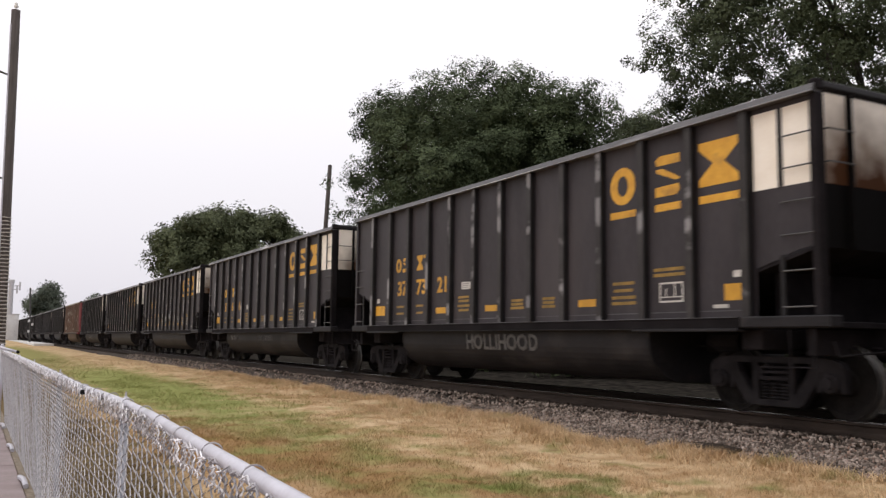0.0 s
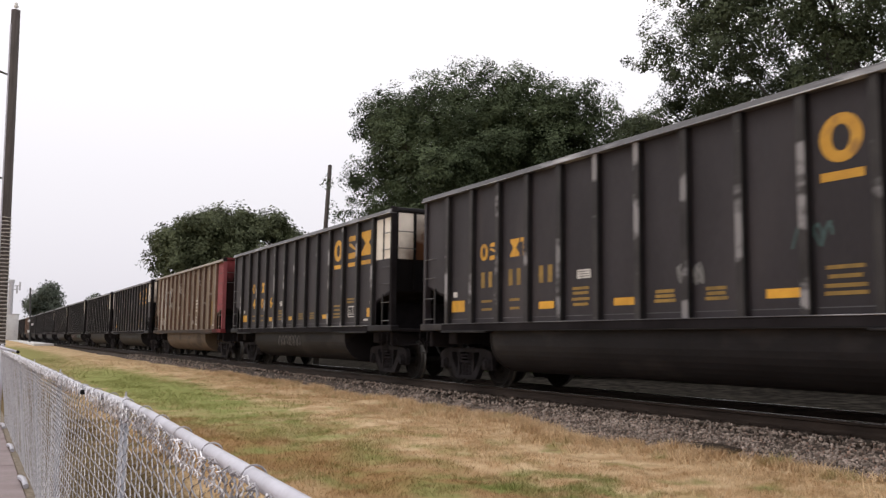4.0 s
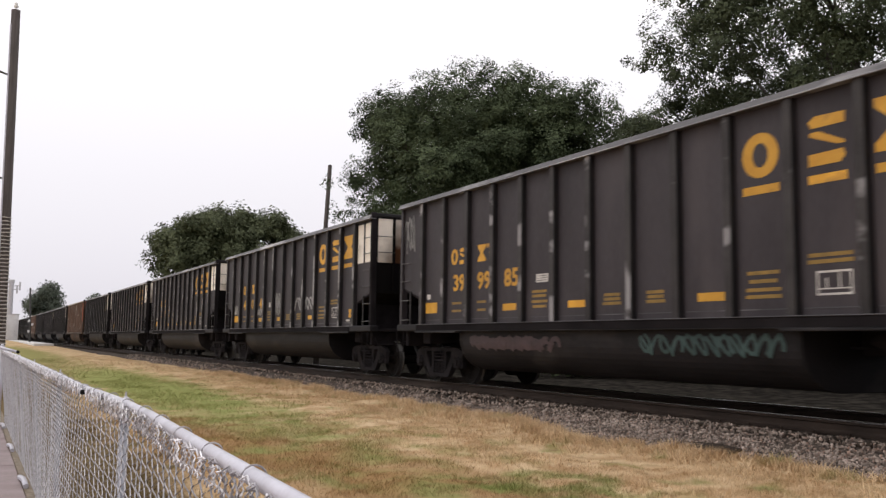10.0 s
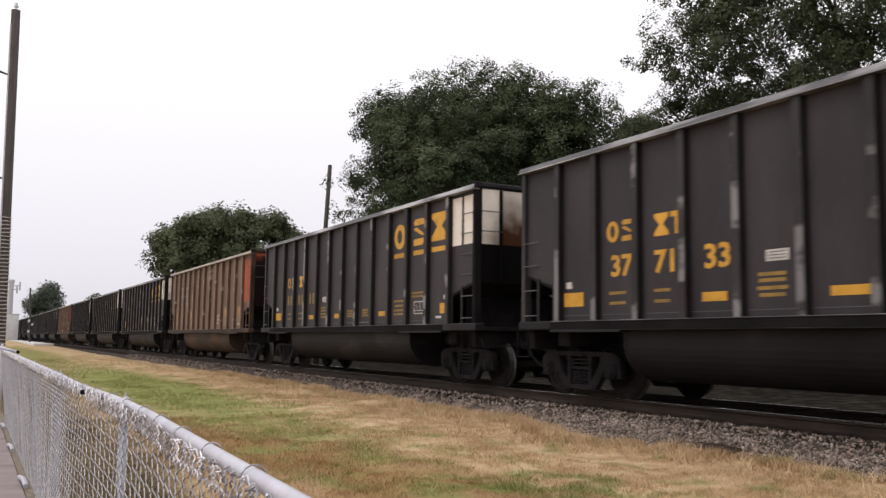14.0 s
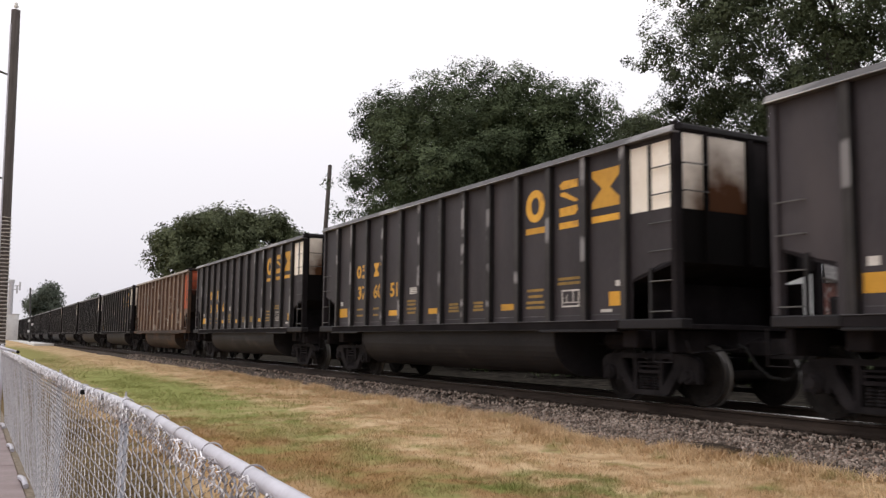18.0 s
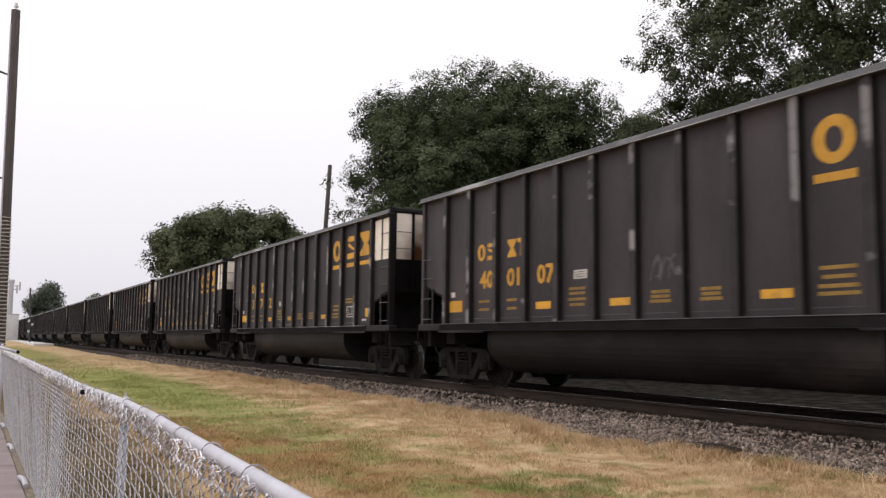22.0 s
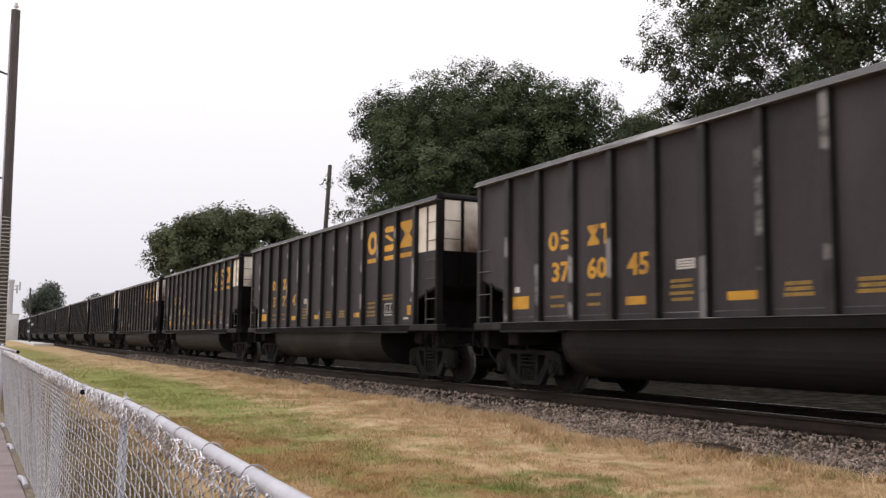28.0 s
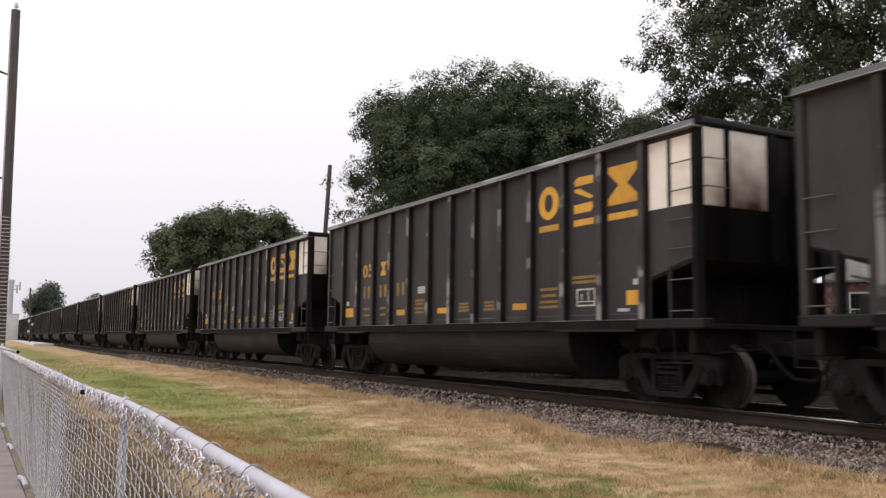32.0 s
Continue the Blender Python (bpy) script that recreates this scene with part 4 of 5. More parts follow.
def build_car(kind):
    """One bathtub coal gondola, its middle over the origin at rail level, its near side towards -x."""
    black = kind == "black"
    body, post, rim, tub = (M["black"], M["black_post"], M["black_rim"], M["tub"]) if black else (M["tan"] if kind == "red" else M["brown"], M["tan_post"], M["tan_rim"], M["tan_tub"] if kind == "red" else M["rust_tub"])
    end_paint = {"black": M["black"], "red": M["red_end"], "orange": M["orange_end"]}[kind]
    label = {"black": "sooty black bathtub coal gondola with yellow markings and white end panels",
             "red": "dusty tan bathtub coal gondola with a faded red end", "orange": "dusty tan bathtub coal gondola with an orange end"}[kind]
    car = thing("coal_gondola", pose(0, 0, 0), label, "freight car", "cars of the coal train")
    for s in (-1, 1):
        out = [(-FRONT + 0.05, 2.16), (-6.95, 2.11), (-6.62, 2.00), (-6.36, 1.93), (-6.30, 1.90), (-6.30, 1.28), (6.24, 1.28), (6.24, 1.92), (6.5, 1.98), (6.8, 2.08), (REAR - 0.04, 2.16), (REAR - 0.04, 4.03), (-FRONT + 0.05, 4.03)]
        a, b = sorted((s * SHEET, s * (SHEET + 0.012)))
        part("side_sheet", prism(out, "x", a, b), body, car)
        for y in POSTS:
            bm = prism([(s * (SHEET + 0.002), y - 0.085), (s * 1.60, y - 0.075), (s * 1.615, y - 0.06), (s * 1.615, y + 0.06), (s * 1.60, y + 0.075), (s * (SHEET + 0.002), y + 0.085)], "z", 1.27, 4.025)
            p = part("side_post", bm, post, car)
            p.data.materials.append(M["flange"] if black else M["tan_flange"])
            # flanks keep the dark tone as painted shade; only the flange is paler
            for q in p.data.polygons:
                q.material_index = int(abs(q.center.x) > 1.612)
        a, b = sorted((s * 1.44, s * 1.655))
        part("side_sill", box(a, b, -6.10, 6.10, 1.142, 1.285, 0.010), M["soot"] if black else M["rust_tub"], car)
        for y0, y1 in ((-7.50, -6.105), (6.105, 7.12)):
            part("sill_end", box(a, b, y0, y1, 1.142, 1.292, 0.018), M["maroon"] if kind == "red" and y0 < 0 else M["tub"] if black else M["rust_tub"], car, "worn end of the side sill")
        # inverted trough along the top: a tall web with a rubbed lip at its foot
        part("top_chord", prism([(s * 1.47, 4.03), (s * 1.652, 4.026), (s * 1.652, 4.044), (s * 1.640, 4.050), (s * 1.612, 4.128), (s * 1.585, 4.140), (s * 1.47, 4.140)], "y", -FRONT, REAR), M["chord"] if black else rim, car)
        # pale strip paints the highlight along the rubbed lip
        part("rim_edge", box(*sorted((s * 1.640, s * 1.658)), -FRONT, REAR, 4.024, 4.038, 0.003), M["rim_edge"] if black else rim, car, "rubbed edge with a highlight in its colour")
        # thin pale strip added for the lit top edge of the sill
        part("sill_flange", box(*sorted((s * 1.62, s * 1.668)), -6.09, 6.09, 1.279, 1.291, 0.003), M["chord"] if black else M["tan_flange"], car)
        bm = box(*sorted((s * 1.58, s * 1.666)), -6.09, 6.09, 1.134, 1.146, 0.003)
        for y0, y1 in ((-6.095, -4.02), (4.24, 6.095)):
            box(*sorted((s * 1.50, s * 1.690)), y0, y1, 1.100, 1.132, 0.006, bm)
        part("sill_lip", bm, M["tub"] if black else M["rust_tub"], car)
    for e in (-1, 1):
        full = FRONT if e < 0 else REAR
        y = e * (full - 0.05)
        a, b = sorted((y, y - e * 0.014))
        part("end_sheet", box(-1.5, 1.5, a, b, 2.12, 4.08), (M["black_end"] if e < 0 else M["soot"]) if black else body if e > 0 else end_paint, car)
        part("slope_sheet", prism([(e * (full - 0.06), 2.12), (e * (full - 0.06), 2.16), (e * 6.30, 1.92), (e * 4.5, 1.17), (e * 4.5, 1.13), (e * 6.30, 1.87)], "x", -1.5, 1.5), M["grime"], car)
        a, b = sorted((e * (full - 0.13), e * (full + 0.02)))
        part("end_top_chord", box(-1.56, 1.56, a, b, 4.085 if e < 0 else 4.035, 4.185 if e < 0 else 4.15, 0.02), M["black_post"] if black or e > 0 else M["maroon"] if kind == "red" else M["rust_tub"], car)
        a, b = sorted((e * (full - 0.115), e * full))
        for x in (-1.50, 1.50):
            cp = part("corner_post", box(x - 0.075, x + 0.075, a, b, 1.29, 4.03, 0.012), (M["soot"] if e < 0 else body) if black else M["rust_tub"] if e > 0 else M["red_side"] if kind == "red" else M["rust_tub"], car)
            if x < 0 and e < 0:
                bm = bmesh.new()
                for k in range(14):
                    box(-1.583, -1.574, -FRONT + 0.018, -FRONT + 0.045, 2.30 + 0.125 * k, 2.325 + 0.125 * k, 0, bm)
                part("riveting", bm, M["grime"], cp)["kind"] = "stuff"
        if e < 0:
            part("corner_cap", box(-1.60, -1.44, -FRONT - 0.03, -FRONT + 0.10, 4.05, 4.195, 0.02), M["grime"], car)
            for x, hw in ((-0.03, 0.07), (0.70, 0.05)) if kind == "red" else ((-0.945, 0.026), (-0.03, 0.06), (0.45, 0.05), (0.95, 0.026)) if black else ((-0.89, 0.07), (-0.03, 0.07), (0.85, 0.07)):
                part("end_post", box(x - hw, x + hw, -FRONT - 0.02, -FRONT + 0.048, 2.14, 4.08, 0.008), M["black_end"] if black else end_paint if kind == "red" else M["tan_post"], car)
        else:
            for x in (-0.78, 0.72):
                part("end_post", box(x - 0.05, x + 0.05, full - 0.05, full + 0.02, 2.14, 4.03, 0.01), M["soot"] if black else body, car)
        a, b = sorted((e * 6.5, e * (full + 0.02)))
        part("end_platform", box(-1.44, 1.44, a, b, 1.14, 1.22, 0.01), M["grime"], car)
        a, b = sorted((e * 6.96, e * 7.10))
        part("end_sill", box(-1.42, 1.42, a, b, 0.80, 1.138, 0.015), M["grime"], car)
        if e < 0:
            # plate added to block the view through, so the gap stays black
            bm = box(-1.2, 1.45, -6.345, -6.325, 1.225, 1.885)
            box(1.43, 1.45, -7.02, -6.35, 1.225, 1.93, 0, bm)
            part("end_bulkhead", bm, M["grime"], car)
        part("bolster", box(-1.40, 1.40, *sorted((e * 5.9, e * 6.25)), 0.86, 1.138, 0.02), M["grime"], car)
        # ladder in the end bay, its upper rungs over the side sheet
        yl = e * (6.73 if e < 0 else 6.65)
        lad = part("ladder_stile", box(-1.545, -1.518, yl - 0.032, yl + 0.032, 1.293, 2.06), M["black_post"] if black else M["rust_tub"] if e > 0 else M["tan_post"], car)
        if e < 0 and black:
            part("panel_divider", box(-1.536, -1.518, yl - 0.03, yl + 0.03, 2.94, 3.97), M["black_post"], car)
        for z in (3.56, 3.15, 2.72, 2.30, 1.85, 1.40) if e < 0 else (2.72, 2.30, 1.85, 1.40):
            # lower and rear rungs take the paler tone as if better lit
            part("grab_iron", tube([(-1.53, yl, z), (-1.575, yl + e * 0.03, z), (-1.575, e * (full - 0.10), z), (-1.53, e * (full - 0.05), z)], 0.011, 5), M["rung"] if z < 2 or e > 0 else M["dark_steel"], lad)
        for z in (3.58, 3.17) if e < 0 else ():
            part("end_grab_iron", tube([(-1.42, -FRONT + 0.01, z), (-1.42, -FRONT - 0.05, z), (-0.95, -FRONT - 0.05, z), (-0.95, -FRONT + 0.01, z)], 0.011, 5), M["dark_steel"], car)
        if e > 0:
            part("air_reservoir", lathe([(-0.42, 0.02), (-0.38, 0.12), (0.38, 0.12), (0.42, 0.02)], 12, "x", (-0.72, 6.42, 1.36)), M["truck"], car, "dusty brake reservoir on the end platform")
            v = part("brake_valve", box(-1.36, -1.22, 6.30, 6.50, 1.225, 1.52, 0.03), M["truck"], car, "dusty brake valve on the end platform")
            part("valve_pipe", tube([(-1.29, 6.40, 1.50), (-1.29, 6.40, 1.70), (-1.29, 6.62, 1.76)], 0.02, 6), M["rung"], v)
        # coupler, hose, uncoupling lever
        bm = box(-0.12, 0.12, *sorted((e * 6.9, e * 7.78)), 0.76, 0.98, 0.02)
        prism([(-0.17, e * 7.76), (0.17, e * 7.76), (0.19, e * 8.02), (0.06, e * 8.10), (0.02, e * 7.98), (-0.10, e * 8.0), (-0.18, e * 8.11), (-0.21, e * 7.96)], "z", 0.73, 1.02, bm)
        part("coupler", bm, M["truck"], car)
        hose = [(-0.42, e * 7.36, 0.92), (-0.45, e * 7.55, 0.86), (-0.42, e * 7.72, 0.62), (-0.36, e * 7.9, 0.46), (-0.30, e * 8.07, 0.44)]
        part("air_hose", tube(hose, 0.028, 7), M["rubber"], car, "black rubber brake hose")
        part("uncoupling_lever", tube([(-1.45, e * 7.38, 0.98), (-1.38, e * 7.38, 0.80), (-0.5, e * 7.42, 0.86), (-0.2, e * 7.6, 1.04)], 0.014, 5), M["truck"], car)
        part("step", tube([(-1.6, e * 7.22, 1.14), (-1.6, e * 7.22, 0.66), (-1.6, e * 6.86, 0.66), (-1.6, e * 6.86, 1.14)], 0.016, 5), M["truck"], car)
        build_truck(car, -6.14 if e < 0 else 6.04)
    part("centre_sill", box(-0.33, 0.33, -7.3, 7.3, 0.80, 1.14, 0.01), M["grime"], car)
    part("floor_sheet", box(-1.44, 1.44, -5.95, 5.95, 1.145, 1.165), M["grime"], car)
    arc = [(-1.47 + recess(z), z) for z in [BELLY_TOP - BELLY_DROP * math.sin(math.radians(9 * k)) for k in range(11)]]
    prof = [(-1.47, 1.14)] + arc + [(-x, z) for x, z in arc[::-1]] + [(1.47, 1.14)]
    rear = 4.40 if black else 4.12
    bm = prism(prof, "y", -4.18, rear)
    t = part("bathtub", bm, tub, car, "rounded dusty belly between the trucks")
    for y in (-4.14, rear - 0.04):
        part("weld_band", prism([(x * 1.006, z if z > 1 else z - 0.006) for x, z in prof], "y", y - 0.03, y + 0.03), tub, t)
    brk = part("brake_cylinder", lathe([(-0.35, 0.02), (-0.35, 0.16), (0.1, 0.16), (0.35, 0.05)], 12, "y", (-0.75, -5.0, 0.98)), M["grime"], car)
    part("train_pipe", tube([(-0.5, -7.3, 0.9), (-0.6, 7.3, 0.9)], 0.02, 6), M["grime"], car)
    if black:
        paint_black(car)
    else:
        paint_tan(car, kind)
    return car


def paint_black(car):
    for y0, y1 in ((-6.285, -6.675), (-6.75, -7.17)):
        part("white_side_panel", plate(y0, y1, 2.935, 3.955), M["white"], car, "pale reflective side panel")
    for x0, x1 in ((-1.385, -0.975), (-0.915, -0.095)):
        part("white_end_panel", box(x0, x1, -FRONT + 0.044, -FRONT + 0.049, 2.915, 4.055), M["white_end"], car, "rust-stained white end panel")
    # three large yellow emblems, each over a bar
    mid = [-(a + b) / 2 for a, b in (bay(11), bay(12), bay(13))]
    part("side_emblem", ring_shape(mid[0], 3.10, 3.70, 0.60, 0.17), M["yellow"], car)
    part("side_emblem", bars_shape(mid[1], 3.11, 3.73, 0.52), M["yellow"], car)
    part("side_emblem", hourglass(mid[2], 3.13, 3.76, 0.74), M["yellow"], car)
    for c, w in zip(mid, (0.60, 0.54, 0.74)):
        part("underline", plate(-c - w / 2, -c + w / 2, 2.89, 3.00), M["yellow"], car)
    # owner's mark in plain shapes over the number
    l2, l3 = 0.16 - sum(bay(3)) / 2, 0.16 - sum(bay(4)) / 2
    part("owner_mark", ring_shape(l2 - 0.27, 2.53, 2.87, 0.29, 0.085), M["yellow"], car)
    part("owner_mark", bars_shape(l2 + 0.09, 2.53, 2.87, 0.27), M["yellow"], car)
    part("owner_mark", hourglass(l3 - 0.16, 2.53, 2.87, 0.30), M["yellow"], car)
    part("owner_mark", plate(-l3 - 0.13, -l3 - 0.23, 2.53, 2.80, plate(-l3 - 0.04, -l3 - 0.32, 2.79, 2.87)), M["yellow"], car)
    # handling squares and load lines
    part("yellow_square", plate(5.36, 5.89, 1.53, 1.765), M["yellow"], car)
    part("white_square", plate(5.67, 5.83, 1.84, 1.95), M["stencil"], car)
    part("yellow_square", plate(-5.735, -6.215, 1.52, 1.745), M["yellow"], car)
    part("white_square", plate(-5.90, -6.03, 1.83, 1.92), M["stencil"], car)
    part("white_tab", plate(-5.53, -5.80, 1.42, 1.47), M["stencil"], car)
    for i in (7, 10):
        a, b = bay(i)
        part("yellow_bar", plate(a - 0.36, a - 0.88, 1.52, 1.64), M["yellow"], car)
    a, b = bay(6)
    pl = part("white_placard", plate(a - 0.42, a - 0.78, 2.00, 2.15), M["stencil"], car)
    bm = bmesh.new()
    for z in (2.035, 2.075, 2.115):
        plate(a - 0.46, a - 0.74, z - 0.006, z + 0.006, bm, 0.002)
    part("stencil_text", bm, M["dark_mark"], pl)
    a, b = bay(12)
    bm = bmesh.new()
    for q in ((0.31, 0.335, 1.53, 1.825), (0.775, 0.80, 1.53, 1.825), (0.335, 0.775, 1.53, 1.555), (0.335, 0.775, 1.80, 1.825), (0.335, 0.775, 1.60, 1.615), (0.44, 0.46, 1.615, 1.74), (0.62, 0.64, 1.615, 1.80)):
        plate(a - q[0], a - q[1], q[2], q[3], bm)
    part("inspection_box", bm, M["stencil"], car, "white outlined stencil box")
    # weld seam along the foot of the panels
    bm = bmesh.new()
    for i in range(2, 14):
        a, b = bay(i)
        plate(a - 0.12, b + 0.12, 1.375, 1.389, bm)
    part("weld_seam", bm, M["black_rim"], car)
    # faded data lines, unreadable
    for i, zs, w in ((3, (1.72, 1.56), 0.42), (4, (1.72, 1.56), 0.42), (6, (1.84, 1.76, 1.66, 1.57), 0.52), (8, (1.70, 1.63, 1.56), 0.46), (9, (1.70, 1.63, 1.56), 0.44), (11, (1.86, 1.75, 1.64, 1.55), 0.58), (12, (2.02, 1.94), 0.66)):
        a, b = bay(i)
        bm = bmesh.new()
        for z in zs:
            k = w * random.uniform(0.7, 1.0)
            plate((a + b) / 2 - k / 2, (a + b) / 2 + k / 2, z - 0.026, z + 0.022, bm)
        part("stencil_text", bm, M["dull_yellow"], car)
    a, b = bay(5)
    part("yellow_bar", plate(a - 0.30, a - 0.76, 1.52, 1.65), M["yellow"], car)


def paint_tan(car, kind):
    end, bay_end = (M["red_end"], M["red_side"]) if kind == "red" else (M["orange_end"], M["orange_side"])
    for i in (2, 3) if kind == "red" else ():
        a, b = bay(i)
        part("pale_panel", box(-SHEET - 0.0145, -SHEET - 0.0122, b + 0.09, a - 0.09, 1.33, 3.96), M["pale_panel"], car, "bleached pale panel")
    if kind == "red":
        a, b = bay(2)
        part("orange_strip", plate(b + 0.14, b + 0.28, 1.50, 2.48, lift=0.003), M["orange_patch"], car)
    bm = bmesh.new()
    for y in POSTS:
        for k in range(26):
            z = 1.42 + 0.1 * k
            prism([(y - 0.125, z), (y - 0.103, z), (y - 0.103, z + 0.022), (y - 0.125, z + 0.022)], "x", -SHEET - 0.022, -SHEET - 0.0125, bm)
    part("riveting", bm, M["tan_post"], car)["kind"] = "stuff"
    if kind == "red":
        part("end_side_panel", prism([(-6.26, 1.97), (-6.62, 2.02), (-6.95, 2.13), (-7.17, 2.18), (-7.17, 3.99), (-6.26, 3.99)], "x", -SHEET - 0.016, -SHEET - 0.0125), bay_end, car, "faded red end bay")
    else:
        for y0, y1 in ((-6.27, -6.66), (-6.80, -7.18)):
            part("end_side_panel", plate(y0, y1, 2.27, 3.90), bay_end, car, "orange end bay panel")
        for x0, x1 in ((-1.40, -0.98), (-0.80, -0.10)):
            part("orange_end_panel", box(x0, x1, -FRONT + 0.044, -FRONT + 0.049, 2.25, 3.95), end, car, "sooted orange end panel")
    for i in (3, 4):
        a, b = bay(i)
        q = a - 0.30 if i == 3 else a - 0.22
        part("grey_patch", prism([(q, 2.44), (q - 0.68, 2.47), (q - 0.68, 3.36), (q - 0.3, 3.36), (q - 0.28, 3.31), (q, 3.30)], "x", -SHEET - 0.016, -SHEET - 0.0125), M["patch_grey"], car)
        bm = bmesh.new()
        for k in (0.08, 0.36):
            plate(q - k, q - k - 0.22, 2.92, 3.18, bm, 0.003)
        part("owner_mark", bm, M["dark_mark"], car, "dark blocks on the grey patch")
    a, b = bay(10)
    if kind == "red":
        bm = bmesh.new()
        for z in (2.55, 2.40, 2.25, 2.10):
            plate(a - 0.30, a - 0.58, z, z + 0.08, bm)
        part("stencil_text", bm, M["stencil"], car)
    bm = bmesh.new()
    for q in ((0.28, 0.32), (0.66, 0.70)):
        plate(a - q[0], a - q[1], 1.50, 1.86, bm)
    for z in (1.50, 1.66, 1.82):
        plate(a - 0.28, a - 0.70, z, z + 0.04, bm)
    part("inspection_box", bm, M["stencil"], car, "white outlined stencil box")
    for i in ((2, 5, 11, 13) if kind == "orange" else (13,)):
        a, b = bay(i)
        if kind == "orange":
            part("pale_patch", plate(a - 0.26, a - 0.88, 1.42, 2.16), M["tan_patch"], car, "pale repainted square")
            part("orange_patch", plate(a - 0.34, a - 0.80, 1.84, 2.10, lift=0.003), M["orange_patch"], car)
        else:
            part("yellow_strip", plate(a - 0.12, a - 0.28, 1.45, 2.48), M["dull_yellow"], car, "upright yellow strip")
    part("white_tab", plate(-5.55, -5.85, 1.44, 1.50), M["stencil"], car)


# number on each car, from the front of the train: groups of figures bay by bay
NUMBERS = [None, ("37", "73", "21"), ("37", "68", "61"), ("37", "65", "66"), None, ("40", "01", "64"), ("401", "018"), ("40", "02", "67"), ("39", "92", "65"), ("39", "99", "85"), ("40", "07", "49"),
           ("39", "94", "72"), ("37", "71", "33"), None, ("401", "308"), ("37", "79", "66"), ("37", "60", "51"), ("39", "91", "60"), ("401", "263"), ("40", "01", "07"), ("37", "70", "22"),
           ("40", "07", "97"), ("37", "60", "15"), None, ("37", "60", "45"), ("37", "72", "47"), ("37", "64", "81"), ("39", "97", "99")]
TAN = {5: "red", 13: "orange", 17: "orange"}
CARS = {}
FIRST, LAST = -1, 39


def number_car(car, groups, tan):
    if groups is None:
        for i in (3, 4, 5):
            a, b = bay(i)
            bm = plate(a - 0.30, a - 0.43, 1.99, 2.30)
            plate(a - 0.58, a - 0.71, 1.99, 2.30, bm)
            part("number_block", bm, M["dull_yellow"], car)
        return
    for g, i in zip(groups, (3, 4, 5)):
        a, b = bay(i)
        ob = link_mesh("number", digits(g, 0.27 if tan else 0.34), None, car)
        if not ob.data.materials:
            ob.data.materials.append(M["dark_mark"] if tan else M["yellow"])
        q = (a - 0.36 if i == 3 else a - 0.26) if tan else a - 0.34
        ob.scale = (1, 1.12, 1)
        ob.location = (-SHEET - (0.022 if tan else 0.015), q, 2.55 if tan else 1.99)


def scrawl(car, y, z, w, h, mat, seed, strokes, r=0.012, x=None):
    """Loops of spray paint; they cannot be read."""
    rng = random.Random(seed)
    bm = bmesh.new()
    x = -SHEET - 0.013 if x is None else x
    for s in range(strokes):
        cx, pts = w * (s + 0.5) / strokes, []
        ph, fr = rng.uniform(0, 6.28), rng.uniform(1.2, 2.6)
        for k in range(12):
            t = k / 11
            pts.append((y - cx - 0.55 * w / strokes * math.cos(ph + fr * 3.0 * t), z + h / 2 + h * 0.5 * math.sin(ph * 1.7 + fr * 4.4 * t) * (1 - 0.3 * t)))
        for p, q in zip(pts, pts[1:]):
            d = Vector((q[0] - p[0], q[1] - p[1]))
            if d.length > 1e-4:
                n = Vector((-d.y, d.x)).normalized() * r
                e = d.normalized() * r * 0.5
                prism([(p[0] + n.x - e.x, p[1] + n.y - e.y), (q[0] + n.x + e.x, q[1] + n.y + e.y), (q[0] - n.x + e.x, q[1] - n.y + e.y), (p[0] - n.x - e.x, p[1] - n.y - e.y)], "x", x - 0.004 - 0.0004 * s, x, bm)
    for v in bm.verts:
        v.co.x += recess(v.co.z)
    part("graffiti", bm, mat, car, "pale sprayed scrawl")


def blot(car, y0, y1, z0, z1, mat, seed, x):
    """An uneven patch of spray under the strokes, wide in the middle and ragged at its edge."""
    rng = random.Random(seed)
    cy, cz, n = (y0 + y1) / 2, (z0 + z1) / 2, 22
    pts = []
    for k in range(n):
        a = 2 * math.pi * k / n
        r = (0.78 + 0.34 * noise.noise((2.2 * math.cos(a), 2.2 * math.sin(a), seed * 0.37))) * rng.uniform(0.92, 1.08)
        box_r = 1 / max(abs(math.cos(a)), abs(math.sin(a))) ** 0.6
        pts.append((cy + abs(y0 - y1) / 2 * r * box_r * math.cos(a), cz + (z1 - z0) / 2 * r * box_r * math.sin(a)))
    bm = prism(pts, "x", x - 0.003, x + 0.0005)
    for z in (0.70, 0.74, 0.78, 0.82, 0.86, 0.90, 0.95):
        if z0 < z < z1:
            bmesh.ops.bisect_plane(bm, geom=bm.verts[:] + bm.edges[:] + bm.faces[:], plane_co=(0, 0, z), plane_no=(0, 0, 1))
    for v in bm.verts:
        v.co.x += recess(v.co.z)
    part("graffiti", bm, mat, car, "dusty sprayed patch")


